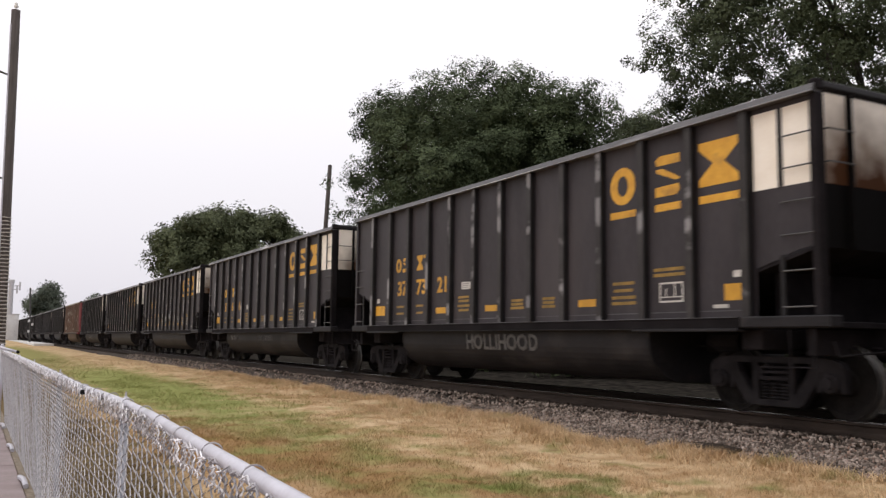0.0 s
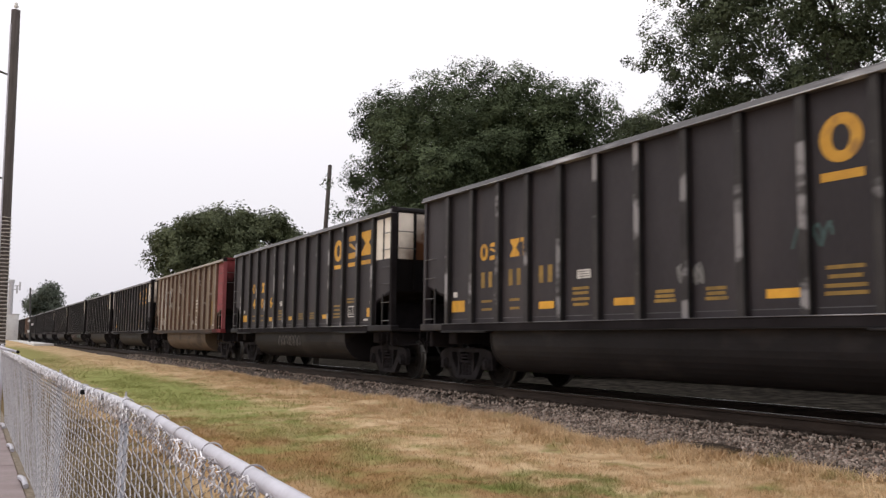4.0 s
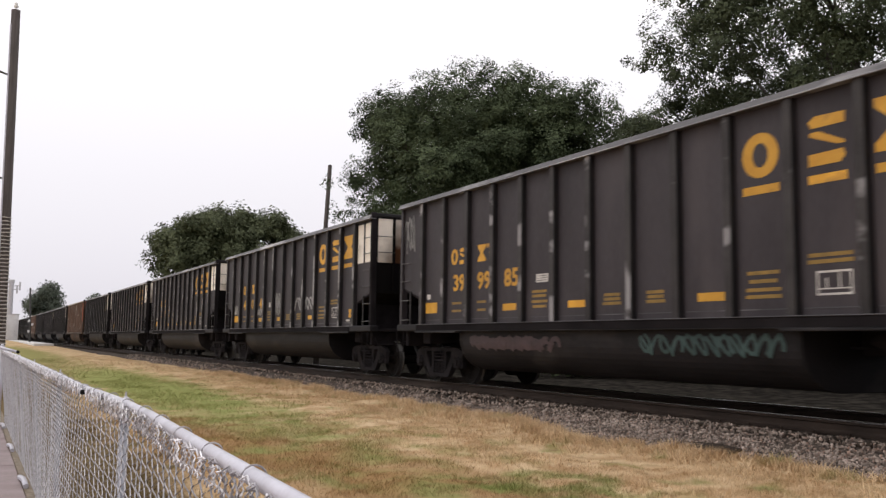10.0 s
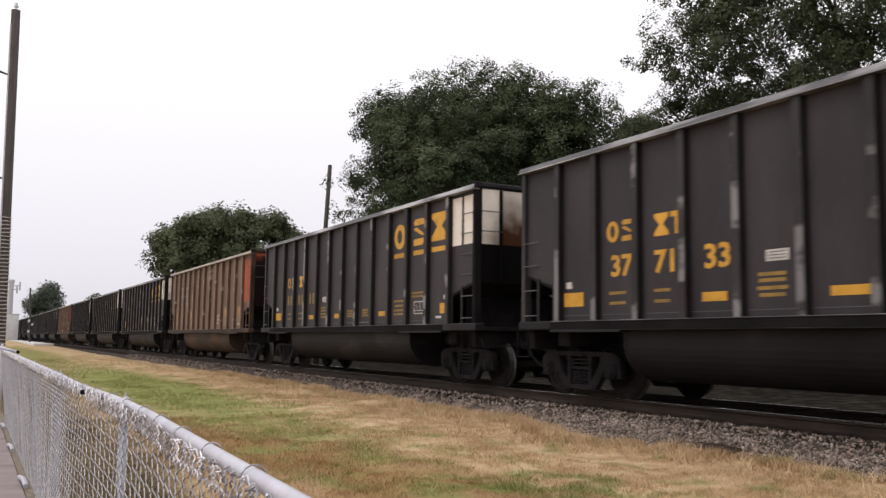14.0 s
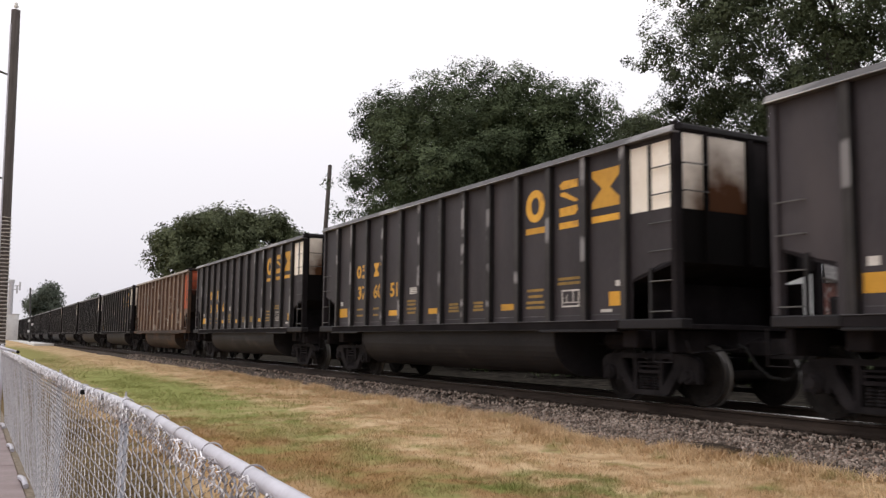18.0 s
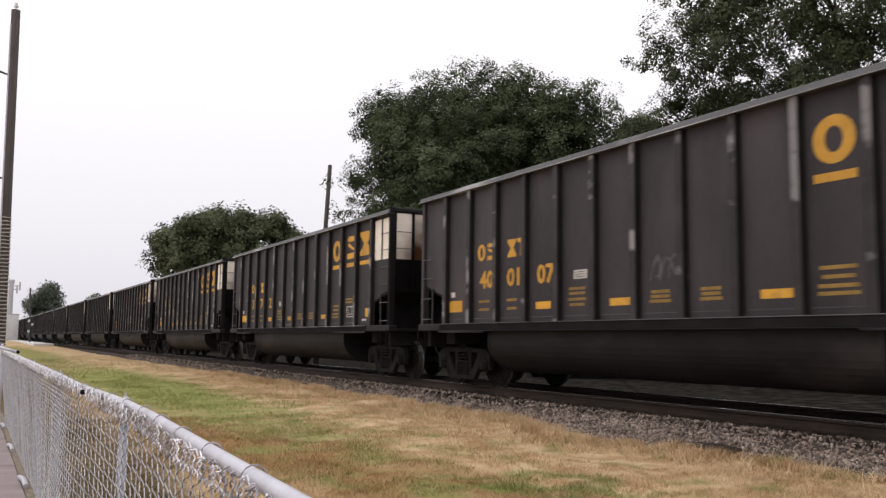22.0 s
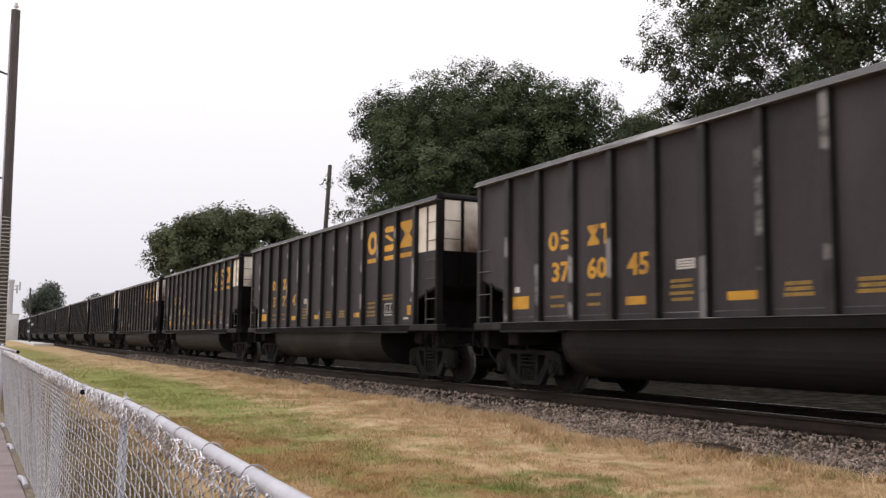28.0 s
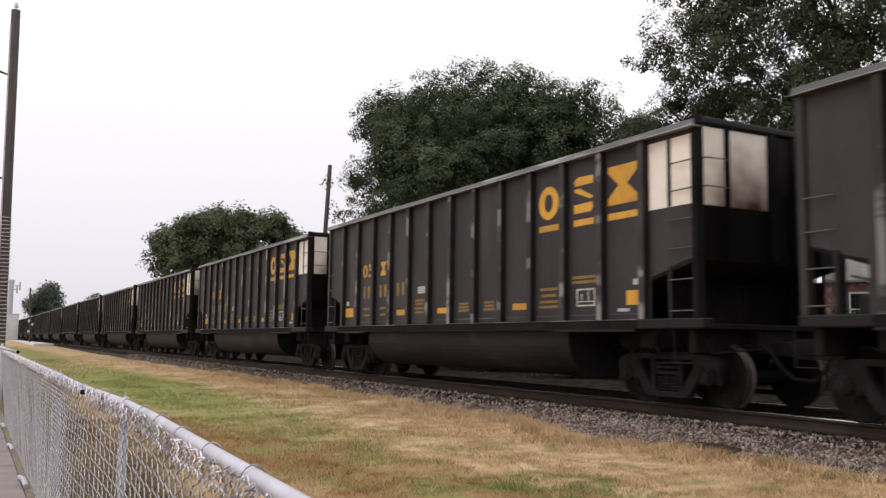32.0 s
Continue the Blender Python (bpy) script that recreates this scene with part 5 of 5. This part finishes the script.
def build_train():
    proto = {"black": build_car("black"), "red": build_car("red"), "orange": build_car("orange")}
    fresh = dict(proto)
    made = {}
    for k in range(FIRST, LAST + 1):
        kind = TAN.get(k, "black")
        made[k] = fresh.pop(kind) if kind in fresh and kind != "black" else None
    base = proto["black"]
    for k in range(FIRST, LAST + 1):
        kind = TAN.get(k, "black")
        if made[k] is None:
            made[k] = copy_thing(proto[kind], pose(TRACK, 0, RAIL_Z))
    for k, car in made.items():
        groups = NUMBERS[k + 1] if k + 1 < len(NUMBERS) else None
        number_car(car, groups, k in TAN)
    CARS.update(made)
    CARS[LAST + 1] = base
    number_car(base, None, False)
    # sprayed marks on single cars
    word = digits("HOLLIHOOD", 0.42).copy()
    word.materials.clear()
    for v in word.vertices:
        v.co.x += recess(0.78 + 0.72 * v.co.z)
    wide = max(v.co.y for v in word.vertices) - min(v.co.y for v in word.vertices)
    ob = link_mesh("graffiti", word, M["spray_dim"], made[0], "pale sprayed capitals on the belly")
    ob.location, ob.scale = (-1.483, 1.40, 0.78), (1, 2.6 / wide, 0.72)
    belly = -1.475

    def mark(k, y0, y1, z0, z1, paint, strokes, r, x, fill=None):
        """Sprayed between y0 and y1 along car k, z0 and z1 over the rail, on its belly or its side."""
        if fill:
            blot(made[k], y0, y1, z0 - 0.03, z1 + 0.03, M[fill], 3 * k + int(y0 * 10), (-SHEET - 0.0125 if x is None else x) + 0.0005)
        scrawl(made[k], y0, z0, y0 - y1, z1 - z0, M[paint], 40 + 7 * k + int(y0 * 10), strokes, r, (-SHEET - 0.0155 if x is None else x - 0.003) if fill else x)

    mark(1, 3.7, 2.76, 0.85, 1.05, "spray_dim", 4, 0.010, belly)
    mark(1, 0.2, -0.4, 0.82, 1.06, "spray_dim", 4, 0.010, belly)
    mark(1, -0.6, -1.58, 0.85, 1.05, "spray_dim", 5, 0.010, belly)
    mark(2, 0.82, 0.18, 1.76, 2.02, "spray", 4, 0.014, None, "spray_fill")
    mark(2, -0.18, -0.99, 1.83, 2.14, "spray", 7, 0.014, None, "spray_fill")
    mark(2, -2.29, -2.7, 1.80, 1.98, "spray", 3, 0.016, None)
    mark(3, -0.88, -1.37, 1.76, 2.07, "spray", 4, 0.019, None)
    mark(3, -2.91, -3.48, 2.10, 2.42, "spray_teal", 4, 0.016, None)
    mark(4, 1.73, -0.45, 0.70, 1.06, "spray_dim", 7, 0.016, belly, "tub")
    mark(6, -1.4, -2.1, 1.6, 2.1, "spray_dim", 4, 0.012, None)
    mark(8, 7.1, 6.5, 2.95, 3.85, "spray", 3, 0.022, None)
    mark(8, 3.93, 0.89, 0.78, 1.02, "spray_pink", 10, 0.045, belly, "spray_pink")
    mark(8, -1.22, -3.9, 0.76, 1.06, "spray_teal", 12, 0.026, belly, "tub")
    mark(9, 6.06, 5.35, 1.79, 2.18, "spray", 3, 0.014, None, "spray_fill")
    mark(9, 2.8, 2.22, 1.73, 1.98, "spray", 3, 0.014, None, "spray_fill")
    mark(9, 0.85, 0.10, 1.69, 2.49, "spray", 4, 0.014, None, "spray_fill")
    mark(9, -1.23, -2.01, 1.8, 2.2, "spray", 3, 0.032, None)
    mark(9, -2.2, -3.12, 1.8, 2.2, "spray", 3, 0.032, None)
    mark(14, 0.11, -0.56, 1.73, 2.1, "spray", 4, 0.014, None, "spray_fill")
    mark(14, -1.83, -2.62, 1.73, 2.1, "spray", 5, 0.014, None, "spray_fill")
    mark(18, -0.4, -1.2, 1.85, 2.25, "spray_dim", 4, 0.012, None)
    mark(20, -1.3, -1.9, 1.75, 2.05, "spray_dim", 3, 0.012, None)
    mark(21, 1.70, 0.66, 1.76, 2.24, "spray", 5, 0.014, None, "spray_fill")
    mark(21, 0.55, -0.52, 1.76, 2.24, "spray", 5, 0.014, None, "spray_fill")
    mark(21, 1.5, -0.6, 0.88, 1.08, "spray_dim", 8, 0.010, belly)
    mark(26, 2.8, 2.1, 1.62, 1.80, "spray", 8, 0.034, None)


def run(t):
    """How far along the track the middle of the first car stands: the train gathers speed slowly."""
    return 14.390 - 13.0691 * t - 0.014476 * t * t - 0.00005495 * t ** 3
# ---- trees, poles and what stands beyond the track ----
def limb_tree(name, at, height, crown, leaves, leaf, mat, seed, label, trunk_r=0.35, trunk_h=None, limbs=9, lean=(0, 0), sprig=70):
    """A trunk that forks into limbs, and a crown of leaf clumps. crown: clumps as (x, y, z, rx, rz) from the foot."""
    rng = np.random.default_rng(seed)
    t = thing(name, pose(*at), label, "tree")
    th = trunk_h or height * 0.28
    bm = tube([(0, 0, -0.3), (0.02, 0.03, th * 0.5), (lean[0], lean[1], th)], trunk_r * 1.15, 10, r1=trunk_r * 0.75)
    part("trunk", bm, M["bark"], t, smooth=True)
    order = sorted(crown, key=lambda c: -c[3])[:limbs]
    for c in order:
        tip = Vector((c[0], c[1], c[2]))
        a = Vector((lean[0], lean[1], th * 0.92))
        mid = a.lerp(tip, 0.5) + Vector((rng.normal(0, 0.3), rng.normal(0, 0.3), 0.3))
        bm = tube([a, a.lerp(mid, 0.5), mid, mid.lerp(tip, 0.6), tip], trunk_r * 0.26, 7, r1=0.02)
        for k in range(5):
            e = tip + Vector(rng.normal(0, 0.3, 3)) * c[3]
            tube([mid.lerp(tip, 0.3 + 0.12 * k), (mid.lerp(tip, 0.6) + e) / 2, e], 0.05, 5, bm, r1=0.012)
        part("limb", bm, M["bark"], t)
    c = np.array(crown)
    wts = c[:, 3] ** 2 * c[:, 4]
    # sprigs gather the leaves, so that the crown has gaps and ragged edges
    nsp = max(1, leaves // sprig)
    sp_c = rng.choice(len(c), nsp, p=wts / wts.sum())
    d = rng.normal(0, 1, (nsp, 3))
    d /= np.linalg.norm(d, axis=1)[:, None]
    rad = 1.0 - 0.75 * rng.random(nsp) ** 1.3
    rad *= rng.uniform(0.82, 1.08, nsp)
    sp = c[sp_c, :3] + d * rad[:, None] * np.stack([c[sp_c, 3], c[sp_c, 3], c[sp_c, 4]], 1)
    who = rng.integers(0, nsp, leaves)
    tuft = rng.normal(0, 1, (leaves, 3))
    tuft *= (rng.random(leaves) ** 0.45 / np.linalg.norm(tuft, axis=1))[:, None]
    pos = sp[who] + tuft * (leaf * rng.uniform(4.5, 9.0, nsp))[who][:, None] * np.array([1.0, 1.0, 0.85])
    # leaves lie roughly square to the way out of their clump, more or less facing the sky
    out = d[who] + np.array([0, 0, 0.45]) + rng.normal(0, 0.42, (leaves, 3))
    out /= np.linalg.norm(out, axis=1)[:, None]
    u = np.cross(out, rng.normal(0, 1, (leaves, 3)))
    u /= np.linalg.norm(u, axis=1)[:, None]
    v = np.cross(out, u)
    s = 1.12 * leaf * rng.uniform(0.6, 1.4, leaves)[:, None]
    tri = np.stack([pos - u * s, pos + 0.3 * u * s - v * s * 0.7, pos + 0.3 * u * s + v * s * 0.7], 1)
    me = bpy.data.meshes.new("crown")
    me.vertices.add(leaves * 3), me.loops.add(leaves * 3), me.polygons.add(leaves)
    me.vertices.foreach_set("co", tri.ravel())
    me.loops.foreach_set("vertex_index", np.arange(leaves * 3))
    me.polygons.foreach_set("loop_start", np.arange(leaves) * 3)
    me.polygons.foreach_set("loop_total", np.full(leaves, 3))
    me.update()
    link_mesh("crown", me, mat, t)
    return t


def clumps(seed, n, rx, ry, z0, z1, size, flat=0.8, inner=0.35):
    """Clumps spread through a domed crown."""
    rng = np.random.default_rng(seed)
    res = []
    while len(res) < n:
        p = rng.uniform(-1, 1, 3)
        if not inner < np.linalg.norm(p) < 1:
            continue
        s = size * rng.uniform(0.7, 1.3)
        res.append((p[0] * rx, p[1] * ry, (z0 + z1) / 2 + p[2] * (z1 - z0) / 2, s, s * flat))
    return res


def place(dx, dy, dist):
    return (dx * dist, dy * dist)


def build_trees():
    # broad oak behind the track, with a lower lobe on its far side
    x, y = place(0.485, 0.875, 46)
    crown = []
    for seed, n, dx, dy, rx, ry, z0, z1, size in ((1, 90, 0.2, -0.1, 5.95, 5.5, 4.0, 15.2, 1.85), (27, 24, -2.4, 1.3, 2.6, 2.4, 7.0, 14.7, 1.5), (21, 80, 5.1, -2.9, 4.2, 4.2, 4.0, 14.5, 1.65), (23, 60, 2.7, -1.5, 4.1, 3.6, 5.0, 16.0, 1.65)):
        crown += [(a + dx, b + dy, c, r, q) for a, b, c, r, q in clumps(seed, n, rx, ry, z0, z1, size)]
    # thin, broken foliage on the low side away from the track
    rng = random.Random(31)
    full, crown = crown, []
    for a, b, c, r, q in full:
        if 0.875 * a - 0.485 * b < -2.7 and c < 10.6:
            crown += [(a + rng.uniform(-0.62, 0.62) * r, b + rng.uniform(-0.62, 0.62) * r, c + rng.uniform(-0.8, 0.8) * q, 0.41 * r, 0.34 * r) for k in range(6)]
        else:
            crown.append((a, b, c, r, q))
    limb_tree("oak_tree", (x, y, 0), 16, crown, 520000, 0.065, M["leaf"], 11, "broad dark-green oak with a full rounded crown", 0.45, limbs=16, sprig=60)
    # nearer oak whose loose crown runs out of the picture
    x, y = place(0.827, 0.562, 31)
    crown = clumps(2, 150, 7.8, 6.6, 4.8, 18.4, 1.25) + [(a - 3.7, b + 5.4, c, r, q) for a, b, c, r, q in clumps(29, 30, 2.3, 2.3, 6.4, 11.6, 0.95)]
    limb_tree("oak_tree", (x, y, 0), 17, crown, 290000, 0.051, M["leaf_near"], 12, "tall dark oak with loose spreading branches", 0.5, limbs=14, sprig=80)
    # further pair
    x, y = place(0.226, 0.974, 92)
    limb_tree("oak_tree", (x, y, 0), 14, clumps(3, 90, 4.5, 4.6, 3.0, 14.0, 1.7, inner=0.7), 100000, 0.140, M["leaf_mid"], 13, "dense round green tree behind the train")
    x, y = place(0.279, 0.960, 94)
    limb_tree("oak_tree", (x, y, 0), 13, clumps(4, 110, 6.4, 5.2, 3.0, 14.2, 1.7, inner=0.7), 115000, 0.140, M["leaf_mid"], 14, "dense round green tree behind the train")
    x, y = place(0.655, 0.7556, 60)
    limb_tree("tree", (x, y, 0), 16, clumps(6, 50, 2.5, 2.5, 5, 17.6, 1.2), 60000, 0.075, M["leaf_mid"], 16, "smaller pale-green tree between two oaks", 0.25)
    x, y = place(0.069, 0.9976, 230)
    limb_tree("tree", (x, y, 0), 14, clumps(7, 40, 3.0, 3.0, 3, 14.0, 1.6), 20000, 0.24, M["leaf_far"], 17, "distant round tree with haze in its leaf colour", 0.3)
    x, y = place(0.128, 0.992, 190)
    limb_tree("tree", (x, y, 0), 9, clumps(8, 20, 3.6, 3.6, 3, 11.0, 1.1), 8000, 0.2, M["leaf_far"], 18, "distant treetop above the train with haze in its leaf colour", 0.25)


def build_poles():
    # tall pole beyond the fence corner
    d = 27.0
    p = thing("utility_pole", pose(0.76, d, 0), "tall weathered wooden utility pole with pale staples and bands", "utility pole")
    part("shaft", tube([(0, 0, -0.4), (-0.01, 0, 1.5), (-0.15, 0, 10.66)], 0.150, 14, r1=0.120), M["pole"], p, smooth=True)
    for i in range(34):
        z = 1.25 + 0.105 * i
        cx = -0.01 - (z - 1.5) * 0.0153
        ring = [(cx + 0.150 * math.cos(a), 0.150 * math.sin(a), z + 0.004 * math.sin(3 * a + i)) for a in (2 * math.pi * k / 14 for k in range(15))]
        part("band", tube(ring, 0.013, 4, cap=False), M["stencil"], p)
    part("pin_insulator", lathe([(10.66, 0.02), (10.74, 0.02), (10.75, 0.06), (10.80, 0.065), (10.82, 0.035), (10.86, 0.05), (10.90, 0.02)], 10, "z", (-0.15, 0, 0)), M["porcelain"], p)
    for z, r in ((8.75, 0.6), (5.8, 0.45)):
        b = part("bracket", tube([(-0.1, 0, z), (-0.3, -0.05, z + 0.02), (-r - 0.2, -0.1, z + 0.16)], 0.028, 6), M["dark_steel"], p)
    part("conduit", tube([(-0.12, -0.17, 0.0), (-0.26, -0.13, 10.2)], 0.022, 6), M["galv"], p)
    # bare pole between the trees
    x, y = place(0.3533, 0.9355, 50)
    q = thing("utility_pole", pose(x, y, 0), "bare dark wooden pole behind the train", "utility pole")
    part("shaft", tube([(-0.55, 0, -0.3), (0.0, 0, 11.4)], 0.16, 12, r1=0.115), M["pole"], q, smooth=True)
    part("pole_cap", lathe([(11.4, 0.12), (11.46, 0.02)], 10, "z"), M["dark_steel"], q)
    # thin dark post with small boxes beside the far road
    x, y = place(0.0552, 0.9985, 140)
    s = thing("signal_post", pose(x, y, 0), "thin dark post with small pale boxes beside the track", "post")
    part("post", tube([(0, 0, 0), (-0.35, 0, 8.35)], 0.15, 10, r1=0.12), M["dark_steel"], s)
    for z, dx in ((1.9, -0.45), (2.9, 0.3), (3.4, -0.45)):
        part("meter_box", box(dx * 0.6 - 0.13, dx * 0.6 + 0.13, -0.35, -0.1, z, z + 0.34, 0.03), M["grey_box"], s)


def build_far_things():
    x, y = place(0.0375, 0.9993, 190)
    c = thing("equipment_cabinet", pose(x, y, 0.42), "pale grey trackside equipment cabinet", "cabinet")
    part("cabinet_body", box(-1.25, 1.15, -1.0, 1.0, 0.12, 5.05, 0.03), M["grey_box"], c)
    part("cabinet_roof", box(-1.35, 1.25, -1.1, 1.1, 5.05, 5.2, 0.02), M["tower"], c)
    part("plinth", box(-1.3, 1.2, -1.05, 1.05, -0.3, 0.12, 0.01), M["concrete"], c)
    d = part("cabinet_door", box(-0.6, 0.5, -1.03, -1.002, 0.3, 3.6, 0.01), M["grey_box"], c)
    part("latch", box(0.4, 0.46, -1.06, -1.03, 1.8, 2.0, 0.005), M["dark_steel"], d)
    x, y = place(0.0350, 0.9994, 330)
    w = thing("antenna_tower", pose(x, y, 0), "antenna mast with panel arms, its pale colour imitating haze", "mast")
    part("mast", tube([(0, 0, 0), (0, 0, 19.6)], 1.0, 10, r1=0.7), M["tower"], w)
    for k, (dx, z) in enumerate(((-1.6, 17.6), (1.8, 16.8), (2.6, 18.0), (-2.4, 16.0))):
        a = part("antenna_arm", tube([(0, 0, z), (dx, 0, z + 0.3)], 0.16, 6), M["tower"], w)
        part("antenna_panel", box(dx - 0.25, dx + 0.25, -0.2, 0.2, z - 1.2, z + 1.6, 0.03), M["tower"], a)
    part("mast_head", box(-0.9, 0.9, -0.6, 0.6, 18.9, 20.2, 0.1), M["tower"], w)
    r = part("road", box(6.6, 8.75, 112, 187, 0.2, 0.56), M["pale_road"], None)
    tagged(r, "pale bleached concrete apron beside the distant track", "road", kind="structure")
    # white sided house with a brick wing, and added shrubs, beyond the track
    h = thing("house", pose(31.5, 26.6, 0, 0, 0, -50), "white sided house with a red-brick wing behind the track", "house")
    part("house_wall", box(-2.4, 1.15, 0.0, 6.0, -0.1, 5.6, 0.02), M["shed"], h)
    part("house_roof", prism([(-0.5, 5.6), (6.5, 5.6), (3.0, 7.0)], "x", -2.8, 1.5), M["roof"], h)
    for k in range(27):
        part("siding_board", box(-2.4, 1.15, -0.018, -0.002, 0.15 + 0.2 * k, 0.335 + 0.2 * k, 0.004), M["shed"], h)
    wing = part("brick_wing", box(1.17, 7.5, 0.6, 6.0, -0.1, 4.2, 0.02), M["brick"], h)
    part("wing_roof", prism([(0.2, 4.2), (6.2, 4.2), (6.2, 4.5), (3.2, 5.6), (0.2, 4.3)], "x", 1.5, 7.9), M["roof"], h)
    for x in (2.4, 4.6):
        w = part("window", box(x, x + 1.1, 0.52, 0.598, 2.3, 3.8, 0.01), M["shed"], wing, "white framed sash window")
        part("pane", box(x + 0.08, x + 1.02, 0.505, 0.519, 2.38, 3.02), M["window_glass"], w)
        part("pane", box(x + 0.08, x + 1.02, 0.505, 0.519, 3.08, 3.72), M["window_glass"], w)
    # shrubs added to darken what is seen under and between the cars
    for i, (dx, dy, dist, hgt, sd) in enumerate(((0.70, 0.714, 34, 2.6, 31), (0.815, 0.58, 33, 2.4, 32), (0.60, 0.80, 36, 2.2, 33), (0.50, 0.866, 42, 2.4, 34))):
        x, y = place(dx, dy, dist)
        s = limb_tree("shrub", (x, y, 0), hgt, clumps(sd, 18, 2.3, 1.6, 0.3, hgt, 0.7), 5000, 0.09, M["leaf_near"], sd, "dark leafy shrub added beyond the track", 0.06, 0.6, limbs=6)
        s["category"] = "shrub"
    # undergrowth added along the woods' edge, taller further along, low before the house
    # its dark mass keeps sky light out of the gaps between cars
    for i in range(18):
        x, y = 24.5 + 1.6 * noise.noise((i * 1.7, 0.5, 0.0)), 6.0 + 2.9 * i
        tall = 4.6 if y > 24.5 else 1.3 if y > 18.5 else 2.4
        s = limb_tree("bush", (x, y, 0), tall, clumps(50 + i, 30, 1.5, 2.4, 0.1, tall, 0.6), int(6000 * tall), 0.075, M["leaf_near"], 60 + i, "dark leafy bush added at the edge of the trees", 0.05, 0.4, limbs=5)
        s["category"], s["group"] = "bush", "bushes behind the track"


build_ground()
build_train()
build_trees()
build_poles()
build_far_things()
build_fence()
build_pavement()
build_rail(NEAR_RAIL, -1, "rusty steel rail with a bright worn head")
build_rail(FAR_RAIL, 1, "rusty steel rail with a bright worn head")
build_discarded_tie()
build_ballast()
build_stones()
build_grass()
build_ties()


def motions():
    """Every car rolls towards the camera and past it; every wheelset turns with it."""
    times = [4.0 * i for i in range(9)]
    for k, car in CARS.items():
        walk(car, [(t, pose(TRACK, run(t) + PITCH * k, RAIL_Z)) for t in times])
    keyed = {}
    for car in CARS.values():
        for w in car.children_recursive:
            if not w.name.startswith("wheelset"):
                continue
            at = round(w.location.y, 2)
            if at not in keyed:
                y = w.location.y
                walk(w, [(i / FPS, pose(0, y, 0.457, math.degrees((14.390 - run(i / FPS)) / 0.457))) for i in range(32 * FPS + 1)])
                keyed[at] = w.animation_data
            else:
                w.rotation_mode = "QUATERNION"
                own = w.animation_data_create()
                own.action = keyed[at].action
                own.action_slot = keyed[at].action_slot


motions()
